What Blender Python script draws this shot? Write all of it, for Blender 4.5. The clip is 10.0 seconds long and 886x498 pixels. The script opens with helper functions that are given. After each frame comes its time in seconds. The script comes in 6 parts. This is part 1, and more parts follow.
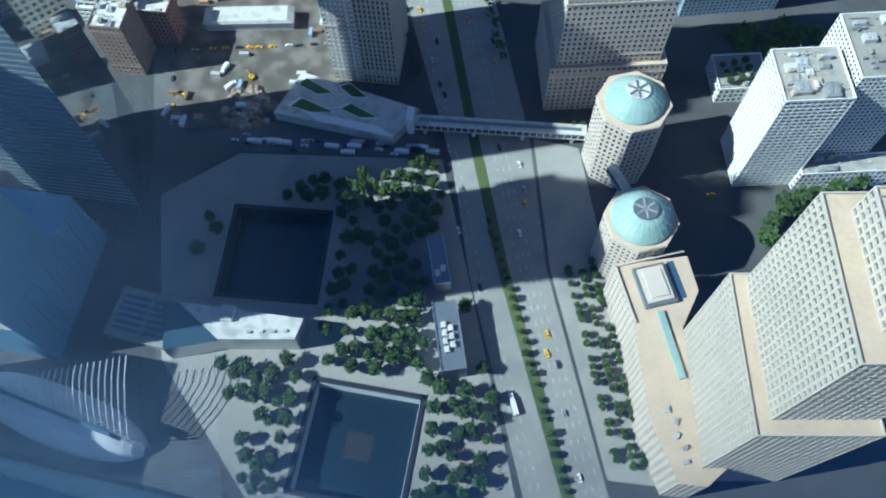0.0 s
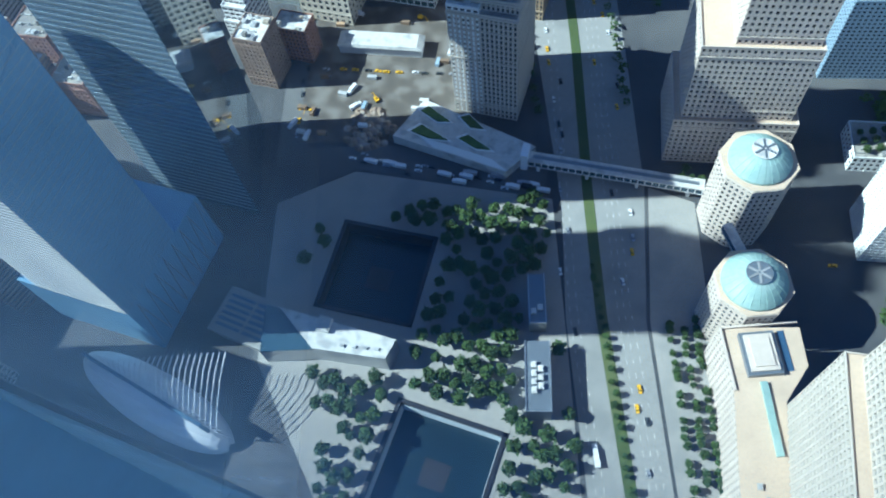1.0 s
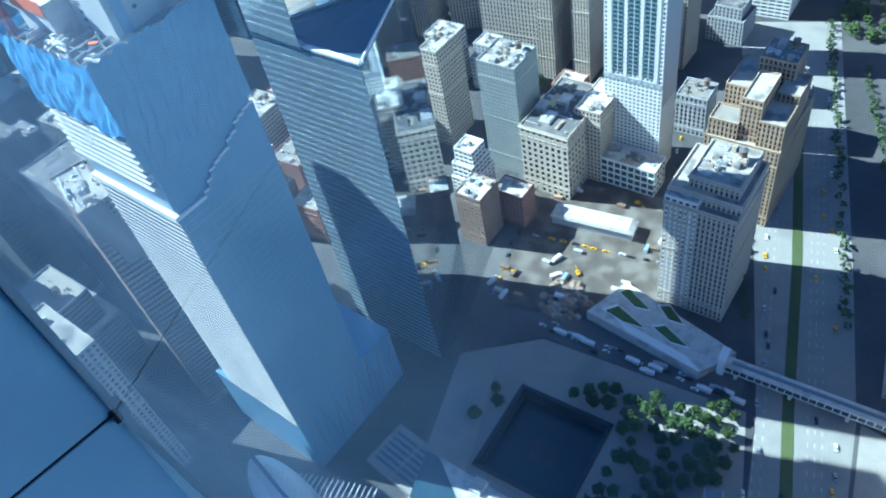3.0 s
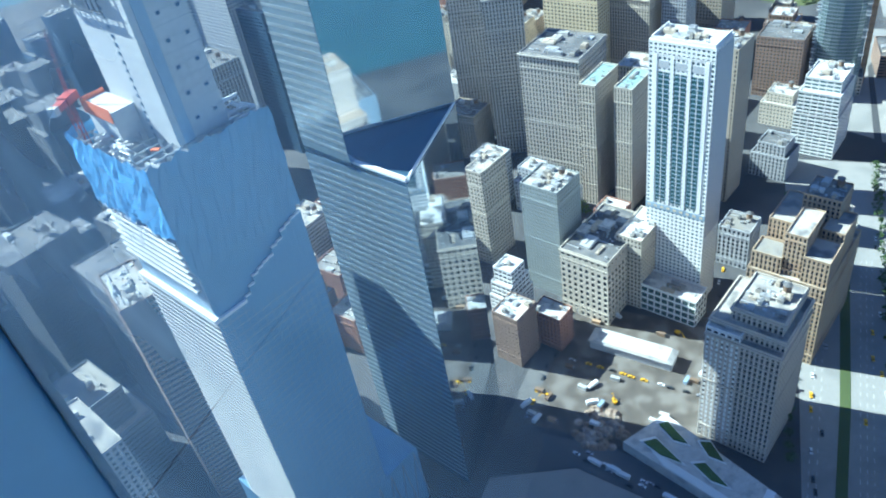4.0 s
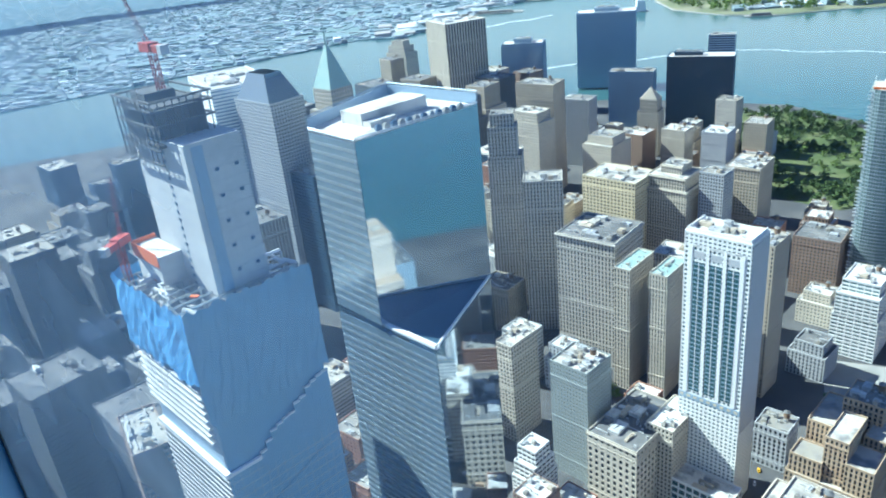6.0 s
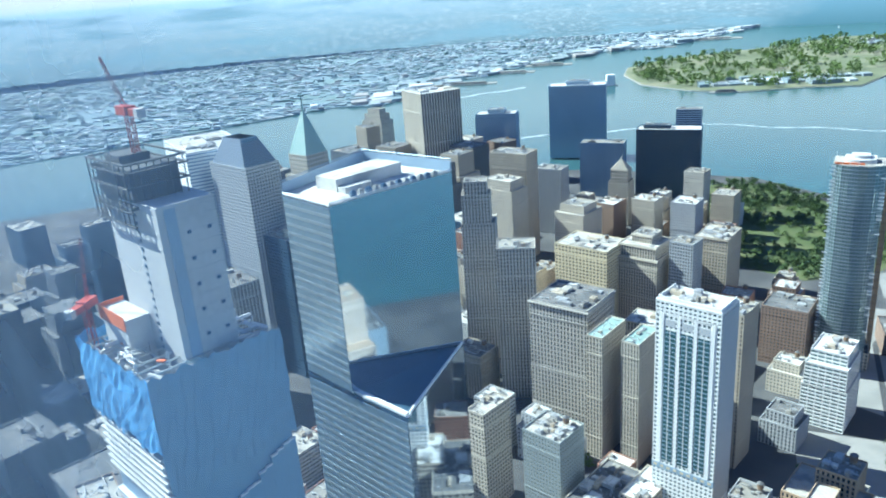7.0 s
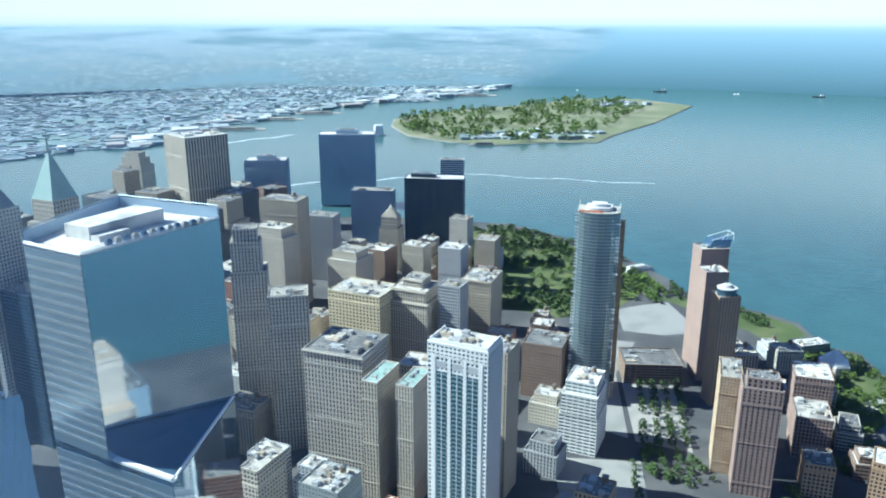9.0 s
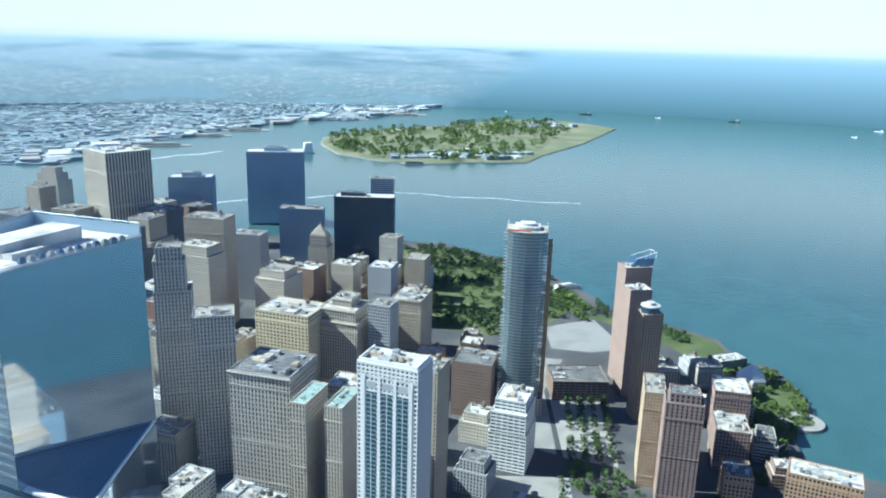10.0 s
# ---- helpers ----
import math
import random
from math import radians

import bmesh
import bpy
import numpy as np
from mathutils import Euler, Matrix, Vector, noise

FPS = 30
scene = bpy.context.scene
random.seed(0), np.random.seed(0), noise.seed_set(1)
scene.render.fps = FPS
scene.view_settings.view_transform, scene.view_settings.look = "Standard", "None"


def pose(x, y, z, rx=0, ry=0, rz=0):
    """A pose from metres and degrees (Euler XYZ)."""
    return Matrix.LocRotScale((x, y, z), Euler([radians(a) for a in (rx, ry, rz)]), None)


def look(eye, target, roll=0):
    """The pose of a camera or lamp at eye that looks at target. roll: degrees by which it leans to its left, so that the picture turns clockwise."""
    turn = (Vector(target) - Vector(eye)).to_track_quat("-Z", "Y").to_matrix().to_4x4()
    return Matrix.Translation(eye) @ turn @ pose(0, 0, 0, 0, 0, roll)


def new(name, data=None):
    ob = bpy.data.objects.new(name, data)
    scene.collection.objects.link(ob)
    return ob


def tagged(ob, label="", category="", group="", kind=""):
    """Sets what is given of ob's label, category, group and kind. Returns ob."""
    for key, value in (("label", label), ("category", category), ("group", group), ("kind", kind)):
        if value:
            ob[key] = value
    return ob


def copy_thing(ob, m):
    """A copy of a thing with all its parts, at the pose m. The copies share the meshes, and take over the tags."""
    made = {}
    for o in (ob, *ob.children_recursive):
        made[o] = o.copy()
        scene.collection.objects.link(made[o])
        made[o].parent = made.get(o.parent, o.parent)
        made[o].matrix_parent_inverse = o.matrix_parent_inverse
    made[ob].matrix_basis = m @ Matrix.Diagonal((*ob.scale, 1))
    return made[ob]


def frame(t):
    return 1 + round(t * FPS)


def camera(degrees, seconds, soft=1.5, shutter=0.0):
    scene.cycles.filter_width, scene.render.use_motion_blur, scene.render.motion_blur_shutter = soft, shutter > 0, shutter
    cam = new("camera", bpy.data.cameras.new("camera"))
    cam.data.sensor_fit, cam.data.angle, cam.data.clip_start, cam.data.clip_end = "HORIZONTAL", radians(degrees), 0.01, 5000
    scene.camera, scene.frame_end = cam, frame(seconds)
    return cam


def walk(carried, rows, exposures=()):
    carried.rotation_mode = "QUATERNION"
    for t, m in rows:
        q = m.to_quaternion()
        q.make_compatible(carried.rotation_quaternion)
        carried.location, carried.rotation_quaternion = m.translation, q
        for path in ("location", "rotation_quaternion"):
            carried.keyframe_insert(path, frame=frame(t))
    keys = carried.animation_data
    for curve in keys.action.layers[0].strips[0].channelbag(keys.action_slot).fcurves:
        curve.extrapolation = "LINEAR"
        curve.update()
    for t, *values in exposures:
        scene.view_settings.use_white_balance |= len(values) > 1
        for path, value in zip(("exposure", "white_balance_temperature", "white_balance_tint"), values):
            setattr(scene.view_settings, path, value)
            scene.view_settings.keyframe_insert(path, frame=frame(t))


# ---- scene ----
cam = camera(60.17, 10.0, soft=2.0)
PATH = [
    (0.0, pose(0, 0, 384, 25.379, 0.976, -12.662)),
    (0.5, pose(0, 0, 384, 27.176, 2.997, -7.703)),
    (1.0, pose(0, 0, 384, 28.327, 4.614, -3.090)),
    (1.5, pose(0, 0, 384, 30.504, 6.176, 1.153)),
    (2.0, pose(0, 0, 384, 34.202, 7.326, 5.752)),
    (2.5, pose(0, 0, 384, 38.604, 8.896, 11.144)),
    (2.7, pose(0, 0, 384, 40.273, 9.037, 13.092)),
    (3.8, pose(0, 0, 384, 50.375, 8.685, 17.971)),
    (4.0, pose(0, 0, 384, 52.249, 8.469, 19.211)),
    (4.5, pose(0, 0, 384, 55.843, 7.044, 19.420)),
    (5.0, pose(0, 0, 384, 60.639, 7.460, 24.451)),
    (5.5, pose(0, 0, 384, 63.933, 5.695, 23.968)),
    (5.7, pose(0, 0, 384, 64.278, 5.682, 23.541)),
    (6.8, pose(0, 0, 384, 70.059, 4.667, 24.462)),
    (7.0, pose(0, 0, 384, 70.220, 4.116, 22.139)),
    (7.5, pose(0, 0, 384, 68.646, 3.477, 16.389)),
    (8.0, pose(0, 0, 384, 68.851, 2.963, 11.897)),
    (8.5, pose(0, 0, 384, 70.920, 1.190, 8.225)),
    (9.0, pose(0, 0, 384, 73.136, -0.083, 5.723)),
    (9.5, pose(0, 0, 384, 72.862, -1.535, 2.543)),
    (10.0, pose(0, 0, 384, 74.615, -1.567, 0.702)),
]
walk(cam, PATH, exposures=[(0.0, 0.85, 5750, 6), (1.0, 1.1, 5600, 5), (1.5, 1.3, 5500, 4), (2.0, 1.42, 5400, 3), (2.7, 1.5, 5400, 3), (4.5, 1.6, 5900, 6), (7.0, 1.45, 6050, 7.5), (10.0, 1.2, 6150, 10.5)])

# ---- light ----
SUN_EL, SUN_AZ = 40.0, 183.0   # the sun stands over the side of the east river
world = bpy.data.worlds.new("sky")
scene.world = world
world.use_nodes = True
wn = world.node_tree
sky = wn.nodes.new("ShaderNodeTexSky")
sky.sky_type, sky.sun_disc = "NISHITA", False
sky.sun_elevation, sky.sun_rotation = radians(SUN_EL), radians(-89)
sky.altitude, sky.air_density, sky.dust_density, sky.ozone_density = 50, 0.85, 0.1, 3.5
tone = wn.nodes.new("ShaderNodeMix")
tone.data_type, tone.blend_type = "RGBA", "MULTIPLY"
tone.inputs["Factor"].default_value = 1.0
tone.inputs["B"].default_value = (0.97, 0.97, 1.12, 1)
wn.links.new(sky.outputs[0], tone.inputs["A"])
wn.links.new(tone.outputs["Result"], wn.nodes["Background"].inputs[0])
wn.nodes["Background"].inputs[1].default_value = 0.062
sun = new("sun", bpy.data.lights.new("sun", "SUN"))
sun.data.energy, sun.data.angle, sun.data.color = 5.0, radians(0.53), (1.0, 0.95, 0.86)
sdir = Vector((math.cos(radians(SUN_EL)) * math.cos(radians(SUN_AZ)), math.cos(radians(SUN_EL)) * -math.sin(radians(SUN_AZ)), math.sin(radians(SUN_EL))))
sun.matrix_world = look(sdir * 900 + Vector((0, 0, 384)), (0, 0, 384))


# ---- materials ----
def mat(name, base, rough=0.8, metal=0.0, big=0.02, fine=0.6, var=0.18, bump=0.0, rnd=0.0, tint=None, spec=0.4):
    """A surface with stains at a large scale, grain at a fine one, and a shift of brightness from object to object."""
    m = bpy.data.materials.new(name)
    m.use_nodes = True
    nt, n = m.node_tree, m.node_tree.nodes
    b = n["Principled BSDF"]
    co = n.new("ShaderNodeTexCoord")
    t1, t2 = n.new("ShaderNodeTexNoise"), n.new("ShaderNodeTexNoise")
    t1.inputs["Scale"].default_value, t2.inputs["Scale"].default_value = big, fine
    t1.inputs["Detail"].default_value = t2.inputs["Detail"].default_value = 5
    for t in (t1, t2):
        nt.links.new(co.outputs["Object"], t.inputs["Vector"])
    add = n.new("ShaderNodeMath")
    add.operation = "ADD"
    nt.links.new(t1.outputs["Fac"], add.inputs[0])
    nt.links.new(t2.outputs["Fac"], add.inputs[1])
    ramp = n.new("ShaderNodeMapRange")
    ramp.inputs["From Min"].default_value, ramp.inputs["From Max"].default_value = 0.6, 1.4
    ramp.inputs["To Min"].default_value, ramp.inputs["To Max"].default_value = 1 - var, 1 + var
    nt.links.new(add.outputs[0], ramp.inputs["Value"])
    val = ramp.outputs[0]
    if rnd:
        oi, rr, mu = n.new("ShaderNodeObjectInfo"), n.new("ShaderNodeMapRange"), n.new("ShaderNodeMath")
        rr.inputs["To Min"].default_value, rr.inputs["To Max"].default_value = 1 - rnd, 1 + rnd
        nt.links.new(oi.outputs["Random"], rr.inputs["Value"])
        mu.operation = "MULTIPLY"
        nt.links.new(val, mu.inputs[0])
        nt.links.new(rr.outputs[0], mu.inputs[1])
        val = mu.outputs[0]
    hsv = n.new("ShaderNodeHueSaturation")
    hsv.inputs["Color"].default_value = (*base, 1)
    nt.links.new(val, hsv.inputs["Value"])
    out = hsv.outputs[0]
    if tint:
        mx = n.new("ShaderNodeMix")
        mx.data_type = "RGBA"
        st = n.new("ShaderNodeMapRange")
        st.inputs["From Min"].default_value, st.inputs["From Max"].default_value = 0.48, 0.62
        nt.links.new(t1.outputs["Fac"], st.inputs["Value"])
        nt.links.new(st.outputs[0], mx.inputs["Factor"])
        nt.links.new(out, mx.inputs["A"])
        mx.inputs["B"].default_value = (*tint, 1)
        out = mx.outputs["Result"]
    nt.links.new(out, b.inputs["Base Color"])
    b.inputs["Roughness"].default_value, b.inputs["Metallic"].default_value = rough, metal
    b.inputs["Specular IOR Level"].default_value = spec
    if bump:
        bp = n.new("ShaderNodeBump")
        bp.inputs["Strength"].default_value, bp.inputs["Distance"].default_value = bump, 0.3
        nt.links.new(t2.outputs["Fac"], bp.inputs["Height"])
        nt.links.new(bp.outputs[0], b.inputs["Normal"])
    return m


def islands(name, colours, rough=0.8):
    """Pieces of one mesh that take their colours at random from a few."""
    m = mat(name, colours[0], rough)
    n, nt = m.node_tree.nodes, m.node_tree
    g, r = n.new("ShaderNodeNewGeometry"), n.new("ShaderNodeValToRGB")
    r.color_ramp.interpolation = "CONSTANT"
    while len(r.color_ramp.elements) < len(colours):
        r.color_ramp.elements.new(0.5)
    for k, c in enumerate(colours):
        r.color_ramp.elements[k].position, r.color_ramp.elements[k].color = k / len(colours), (*c, 1)
    nt.links.new(g.outputs["Random Per Island"], r.inputs[0])
    h = [x for x in n if x.bl_idname == "ShaderNodeHueSaturation"][0]
    nt.links.new(r.outputs[0], h.inputs["Color"])
    return m


M_LIME = mat("limestone", (0.56, 0.50, 0.41), 0.85, big=0.03, fine=0.5, var=0.16, bump=0.2)
M_CREAM = mat("cream_brick", (0.66, 0.56, 0.38), 0.85, big=0.04, fine=0.7, var=0.14)
M_WHITE = mat("white_precast", (0.80, 0.79, 0.76), 0.7, big=0.03, fine=0.4, var=0.08)
M_GREYWALL = mat("grey_render", (0.46, 0.47, 0.48), 0.8, big=0.015, fine=0.3, var=0.10)
M_GREYSTONE = mat("grey_limestone", (0.51, 0.47, 0.41), 0.85, big=0.03, fine=0.5, var=0.18, bump=0.2, tint=(0.42, 0.39, 0.345))
M_GREENGREY = mat("green_grey_brick", (0.30, 0.33, 0.32), 0.85, big=0.04, fine=0.6, var=0.15)
M_BEIGE = mat("beige_masonry", (0.47, 0.40, 0.31), 0.88, big=0.04, fine=0.6, var=0.18, bump=0.2)
M_BROWN = mat("brown_brick", (0.30, 0.21, 0.16), 0.9, big=0.05, fine=0.8, var=0.2, bump=0.2)
M_TANBRICK = mat("tan_brick", (0.44, 0.29, 0.18), 0.9, big=0.05, fine=0.8, var=0.18)
M_TERRA = mat("tan_terracotta", (0.50, 0.38, 0.26), 0.85, big=0.05, fine=0.7, var=0.18, tint=(0.42, 0.29, 0.19))
M_ORANGE = mat("orange_brick", (0.62, 0.40, 0.20), 0.88, big=0.05, fine=0.7, var=0.14)
M_RED = mat("red_brick", (0.38, 0.20, 0.14), 0.9, big=0.05, fine=0.8, var=0.18)
M_GRANITE = mat("pink_granite", (0.60, 0.51, 0.43), 0.6, big=0.05, fine=0.6, var=0.12)
# lifted towards blue: the colour holds haze over the far black tower
M_DARK = mat("dark_cladding_with_haze", (0.07, 0.14, 0.23), 0.35, 0.4, var=0.2)
M_STEELG = mat("grey_metal_cladding", (0.22, 0.25, 0.28), 0.4, 0.5, var=0.12)
M_GLASS = mat("window_glass", (0.018, 0.028, 0.04), 0.10, 0.0, big=0.28, var=0.5, rnd=0.5, tint=(0.075, 0.082, 0.088), spec=0.45)
M_BLUEGLASS = mat("blue_window_glass", (0.06, 0.12, 0.17), 0.08, 0.35, var=0.2, rnd=0.3, spec=0.9)
M_TEAL = mat("teal_window_glass", (0.10, 0.19, 0.20), 0.15, 0.3, var=0.2, rnd=0.3, spec=0.8)
M_MIRROR = mat("mirror_glass", (0.47, 0.55, 0.62), 0.04, 0.95, big=0.01, fine=0.05, var=0.03)
M_MIRROR2 = mat("striped_mirror_glass", (0.30, 0.40, 0.47), 0.16, 0.6, big=0.02, fine=0.2, var=0.08)
M_STRIP = mat("blue_green_strip_glass", (0.045, 0.11, 0.12), 0.22, 0.1, var=0.2, spec=0.5)
M_PINKBRICK = mat("pinkish_brown_brick", (0.36, 0.25, 0.21), 0.9, big=0.05, fine=0.8, var=0.16)
M_SLATE = mat("slate_blue_cladding", (0.34, 0.45, 0.55), 0.5, 0.2, var=0.12)
M_SLATEGLASS = mat("slate_blue_glass", (0.27, 0.40, 0.52), 0.2, 0.3, var=0.15, spec=0.8)
M_PALEGLASS = mat("pale_green_glass", (0.24, 0.34, 0.33), 0.12, 0.35, var=0.2, rnd=0.35, spec=0.8)
M_ROOF = mat("gravel_roof", (0.40, 0.37, 0.32), 0.95, big=0.08, fine=1.2, var=0.35, tint=(0.22, 0.21, 0.20), rnd=0.35)
M_ROOFW = mat("white_roof", (0.60, 0.58, 0.54), 0.8, big=0.12, fine=1.0, var=0.25, tint=(0.40, 0.39, 0.37), rnd=0.15)
M_ROOFD = mat("tar_roof", (0.13, 0.13, 0.13), 0.9, big=0.08, fine=1.0, var=0.3, tint=(0.20, 0.19, 0.18))
M_UNIT = mat("galvanised_roof_plant", (0.44, 0.44, 0.43), 0.55, 0.3, var=0.15, rnd=0.35)
M_WOOD = mat("weathered_tank_wood", (0.22, 0.15, 0.10), 0.9, var=0.2)
M_COPPER = mat("verdigris_copper", (0.30, 0.43, 0.39), 0.6, 0.1, big=0.06, fine=0.8, var=0.18, tint=(0.36, 0.47, 0.43))
M_ASPHALT = mat("asphalt", (0.11, 0.11, 0.11), 0.9, big=0.02, fine=0.6, var=0.25, tint=(0.15, 0.145, 0.14))
M_CONC = mat("pale_concrete_road", (0.30, 0.29, 0.27), 0.9, big=0.03, fine=0.5, var=0.18, tint=(0.24, 0.235, 0.22))
M_PAVE = mat("plaza_paving", (0.34, 0.32, 0.29), 0.9, big=0.04, fine=0.8, var=0.2, tint=(0.28, 0.27, 0.25))
M_CITY = mat("city_ground", (0.075, 0.075, 0.078), 0.95, big=0.015, fine=0.2, var=0.35, tint=(0.11, 0.107, 0.105))
M_DIRT = mat("dark_site_dirt", (0.115, 0.098, 0.082), 0.95, big=0.08, fine=0.5, var=0.4, bump=0.5, tint=(0.19, 0.17, 0.15))
M_EARTH = mat("excavated_earth", (0.30, 0.22, 0.16), 0.95, big=0.1, fine=0.6, var=0.35, bump=0.6, tint=(0.38, 0.34, 0.30))
M_LINE = mat("white_road_paint", (0.70, 0.70, 0.68), 0.8, var=0.1)
M_GRASS = mat("lawn", (0.075, 0.105, 0.035), 0.95, big=0.02, fine=0.4, var=0.25, tint=(0.12, 0.135, 0.055))
M_FIELD = mat("dry_lawn", (0.16, 0.18, 0.10), 0.95, big=0.006, fine=0.1, var=0.25, tint=(0.24, 0.23, 0.15))
M_LEAF = mat("foliage", (0.060, 0.105, 0.028), 0.85, big=0.15, fine=1.5, var=0.4, rnd=0.25)
M_LEAF2 = mat("bright_foliage", (0.10, 0.16, 0.03), 0.85, big=0.15, fine=1.5, var=0.35, rnd=0.2)
M_BARK = mat("bark", (0.12, 0.09, 0.07), 0.95)
M_STONE = mat("black_pool_stone", (0.03, 0.03, 0.035), 0.4, var=0.2)
M_POOLW = mat("pool_water", (0.015, 0.028, 0.038), 0.15, var=0.2, bump=0.1, spec=0.5)
M_FOAM = mat("falling_water", (0.55, 0.60, 0.62), 0.5, var=0.3, fine=2.0)
M_STEEL = mat("brushed_steel", (0.50, 0.52, 0.54), 0.35, 0.8, var=0.1)
M_SPANDREL = mat("pale_spandrel_metal", (0.42, 0.47, 0.50), 0.3, 0.6, var=0.1)
# dark stone of city blocks; also colours the shade sheet between the tower slabs
M_HAZEL = mat("dark_stone_and_shade", (0.12, 0.125, 0.13), 0.8, big=0.03, fine=0.5, var=0.25, rnd=0.3)
M_GRIDSTONE = mat("pale_grid_stone", (0.52, 0.46, 0.385), 0.75, big=0.03, fine=0.5, var=0.12)
M_STEELW = mat("white_painted_steel", (0.80, 0.80, 0.80), 0.45, var=0.05)
M_NET = mat("blue_safety_netting", (0.11, 0.36, 0.66), 0.7, big=0.05, fine=0.5, var=0.25)
M_WRAP = mat("blue_film_glazing", (0.19, 0.36, 0.53), 0.35, 0.25, big=0.02, fine=0.3, var=0.15)
M_RAWCONC = mat("raw_concrete", (0.58, 0.57, 0.55), 0.85, big=0.05, fine=0.5, var=0.18)
M_REDSTEEL = mat("red_painted_steel", (0.50, 0.07, 0.04), 0.5, var=0.15)
M_SAFETY = mat("orange_safety_mesh", (0.75, 0.18, 0.06), 0.7, var=0.2)
M_YEL = mat("yellow_cab_paint", (0.80, 0.45, 0.02), 0.35, var=0.05)
M_CARW = mat("white_car_paint", (0.75, 0.75, 0.75), 0.3, var=0.05)
M_CARG = mat("dark_car_paint", (0.05, 0.055, 0.06), 0.3, var=0.1, rnd=0.4)
M_CARS = mat("silver_car_paint", (0.42, 0.43, 0.45), 0.3, 0.4, var=0.05)
M_TYRE = mat("rubber", (0.02, 0.02, 0.02), 0.9)
M_TAN = mat("tan_terrace_paving", (0.58, 0.44, 0.32), 0.9, big=0.08, fine=0.8, var=0.15)
# far colours pulled towards blue-grey, so the paint carries the distance haze
M_FARROOFS = islands("hazed_far_roofs", [(0.22, 0.30, 0.35), (0.34, 0.41, 0.46), (0.14, 0.21, 0.22), (0.62, 0.66, 0.70), (0.18, 0.26, 0.30), (0.24, 0.31, 0.34), (0.13, 0.20, 0.20), (0.27, 0.34, 0.39), (0.48, 0.53, 0.57), (0.20, 0.27, 0.31), (0.30, 0.31, 0.33), (0.17, 0.25, 0.26)])
M_FARLAND = mat("hazed_far_streets_and_yards", (0.19, 0.26, 0.30), 0.95, big=0.004, fine=0.03, var=0.3, tint=(0.15, 0.22, 0.22))
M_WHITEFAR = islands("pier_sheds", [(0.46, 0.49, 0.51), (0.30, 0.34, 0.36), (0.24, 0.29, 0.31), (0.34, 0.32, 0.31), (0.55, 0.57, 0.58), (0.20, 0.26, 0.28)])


def water_mat():
    m = mat("harbour_water", (0.045, 0.115, 0.118), 0.18, 0.0, big=0.0012, fine=0.02, var=0.2, spec=0.5)
    n, nt = m.node_tree.nodes, m.node_tree
    co, w = n.new("ShaderNodeTexCoord"), n.new("ShaderNodeTexNoise")
    w.inputs["Scale"].default_value, w.inputs["Detail"].default_value = 0.09, 6
    nt.links.new(co.outputs["Object"], w.inputs["Vector"])
    bp = n.new("ShaderNodeBump")
    bp.inputs["Strength"].default_value, bp.inputs["Distance"].default_value = 0.5, 1.2
    nt.links.new(w.outputs["Fac"], bp.inputs["Height"])
    nt.links.new(bp.outputs[0], n["Principled BSDF"].inputs["Normal"])
    return m


M_WATER = water_mat()


# ---- building blocks ----
class Boxes:
    """Gathers boxes and prisms, then makes one mesh of them."""

    def __init__(self):
        self.v, self.f = [], []

    def box(self, x0, x1, y0, y1, z0, z1, m=None):
        k = len(self.v)
        p = [(x, y, z) for z in (z0, z1) for x, y in ((x0, y0), (x1, y0), (x1, y1), (x0, y1))]
        self.v += [tuple(m @ Vector(q)) for q in p] if m else p
        self.f += [tuple(k + i for i in q) for q in ((3, 2, 1, 0), (4, 5, 6, 7), (0, 1, 5, 4), (1, 2, 6, 5), (2, 3, 7, 6), (3, 0, 4, 7))]
        return self

    def prism(self, poly, z0, z1, top=1.0, shift=(0, 0)):
        k, n = len(self.v), len(poly)
        cx, cy = sum(p[0] for p in poly) / n, sum(p[1] for p in poly) / n
        self.v += [(x, y, z0) for x, y in poly] + [(cx + (x - cx) * top + shift[0], cy + (y - cy) * top + shift[1], z1) for x, y in poly]
        self.f += [tuple(k + i for i in reversed(range(n))), tuple(k + n + i for i in range(n))]
        self.f += [(k + i, k + (i + 1) % n, k + n + (i + 1) % n, k + n + i) for i in range(n)]
        return self

    def bar(self, a, b, r=0.2, n=4):
        a, b = Vector(a), Vector(b)
        q = (b - a).to_track_quat("Z", "Y").to_matrix()
        k = len(self.v)
        for e in (a, b):
            self.v += [tuple(e + q @ Vector((r * math.cos(6.2832 * i / n), r * math.sin(6.2832 * i / n), 0))) for i in range(n)]
        self.f += [(k + i, k + (i + 1) % n, k + n + (i + 1) % n, k + n + i) for i in range(n)]
        self.f += [tuple(k + i for i in reversed(range(n))), tuple(k + n + i for i in range(n))]
        return self

    def drum(self, x, y, z0, z1, r0, r1, n=16):
        return self.prism([(x + r0 * math.cos(6.2832 * i / n), y + r0 * math.sin(6.2832 * i / n)) for i in range(n)], z0, z1, max(r1 / r0, 0.01))

    def mesh(self, name):
        me = bpy.data.meshes.new(name)
        me.from_pydata(self.v, [], self.f)
        me.update()
        return me


def part(name, data, material, parent, label="", at=None):
    me = data.mesh(name) if isinstance(data, Boxes) else data
    if not me.materials:
        me.materials.append(material)
    ob = new(name, me)
    ob.parent = parent
    if at is not None:
        ob.matrix_basis = at
    return tagged(ob, label)


def thing(name, x, y, z=0.0, rot=0.0, label="", category="", group="", kind=""):
    ob = new(name)
    ob.empty_display_size = 1.0
    ob.matrix_basis = pose(x, y, z, 0, 0, rot)
    return tagged(ob, label, category, group, kind)


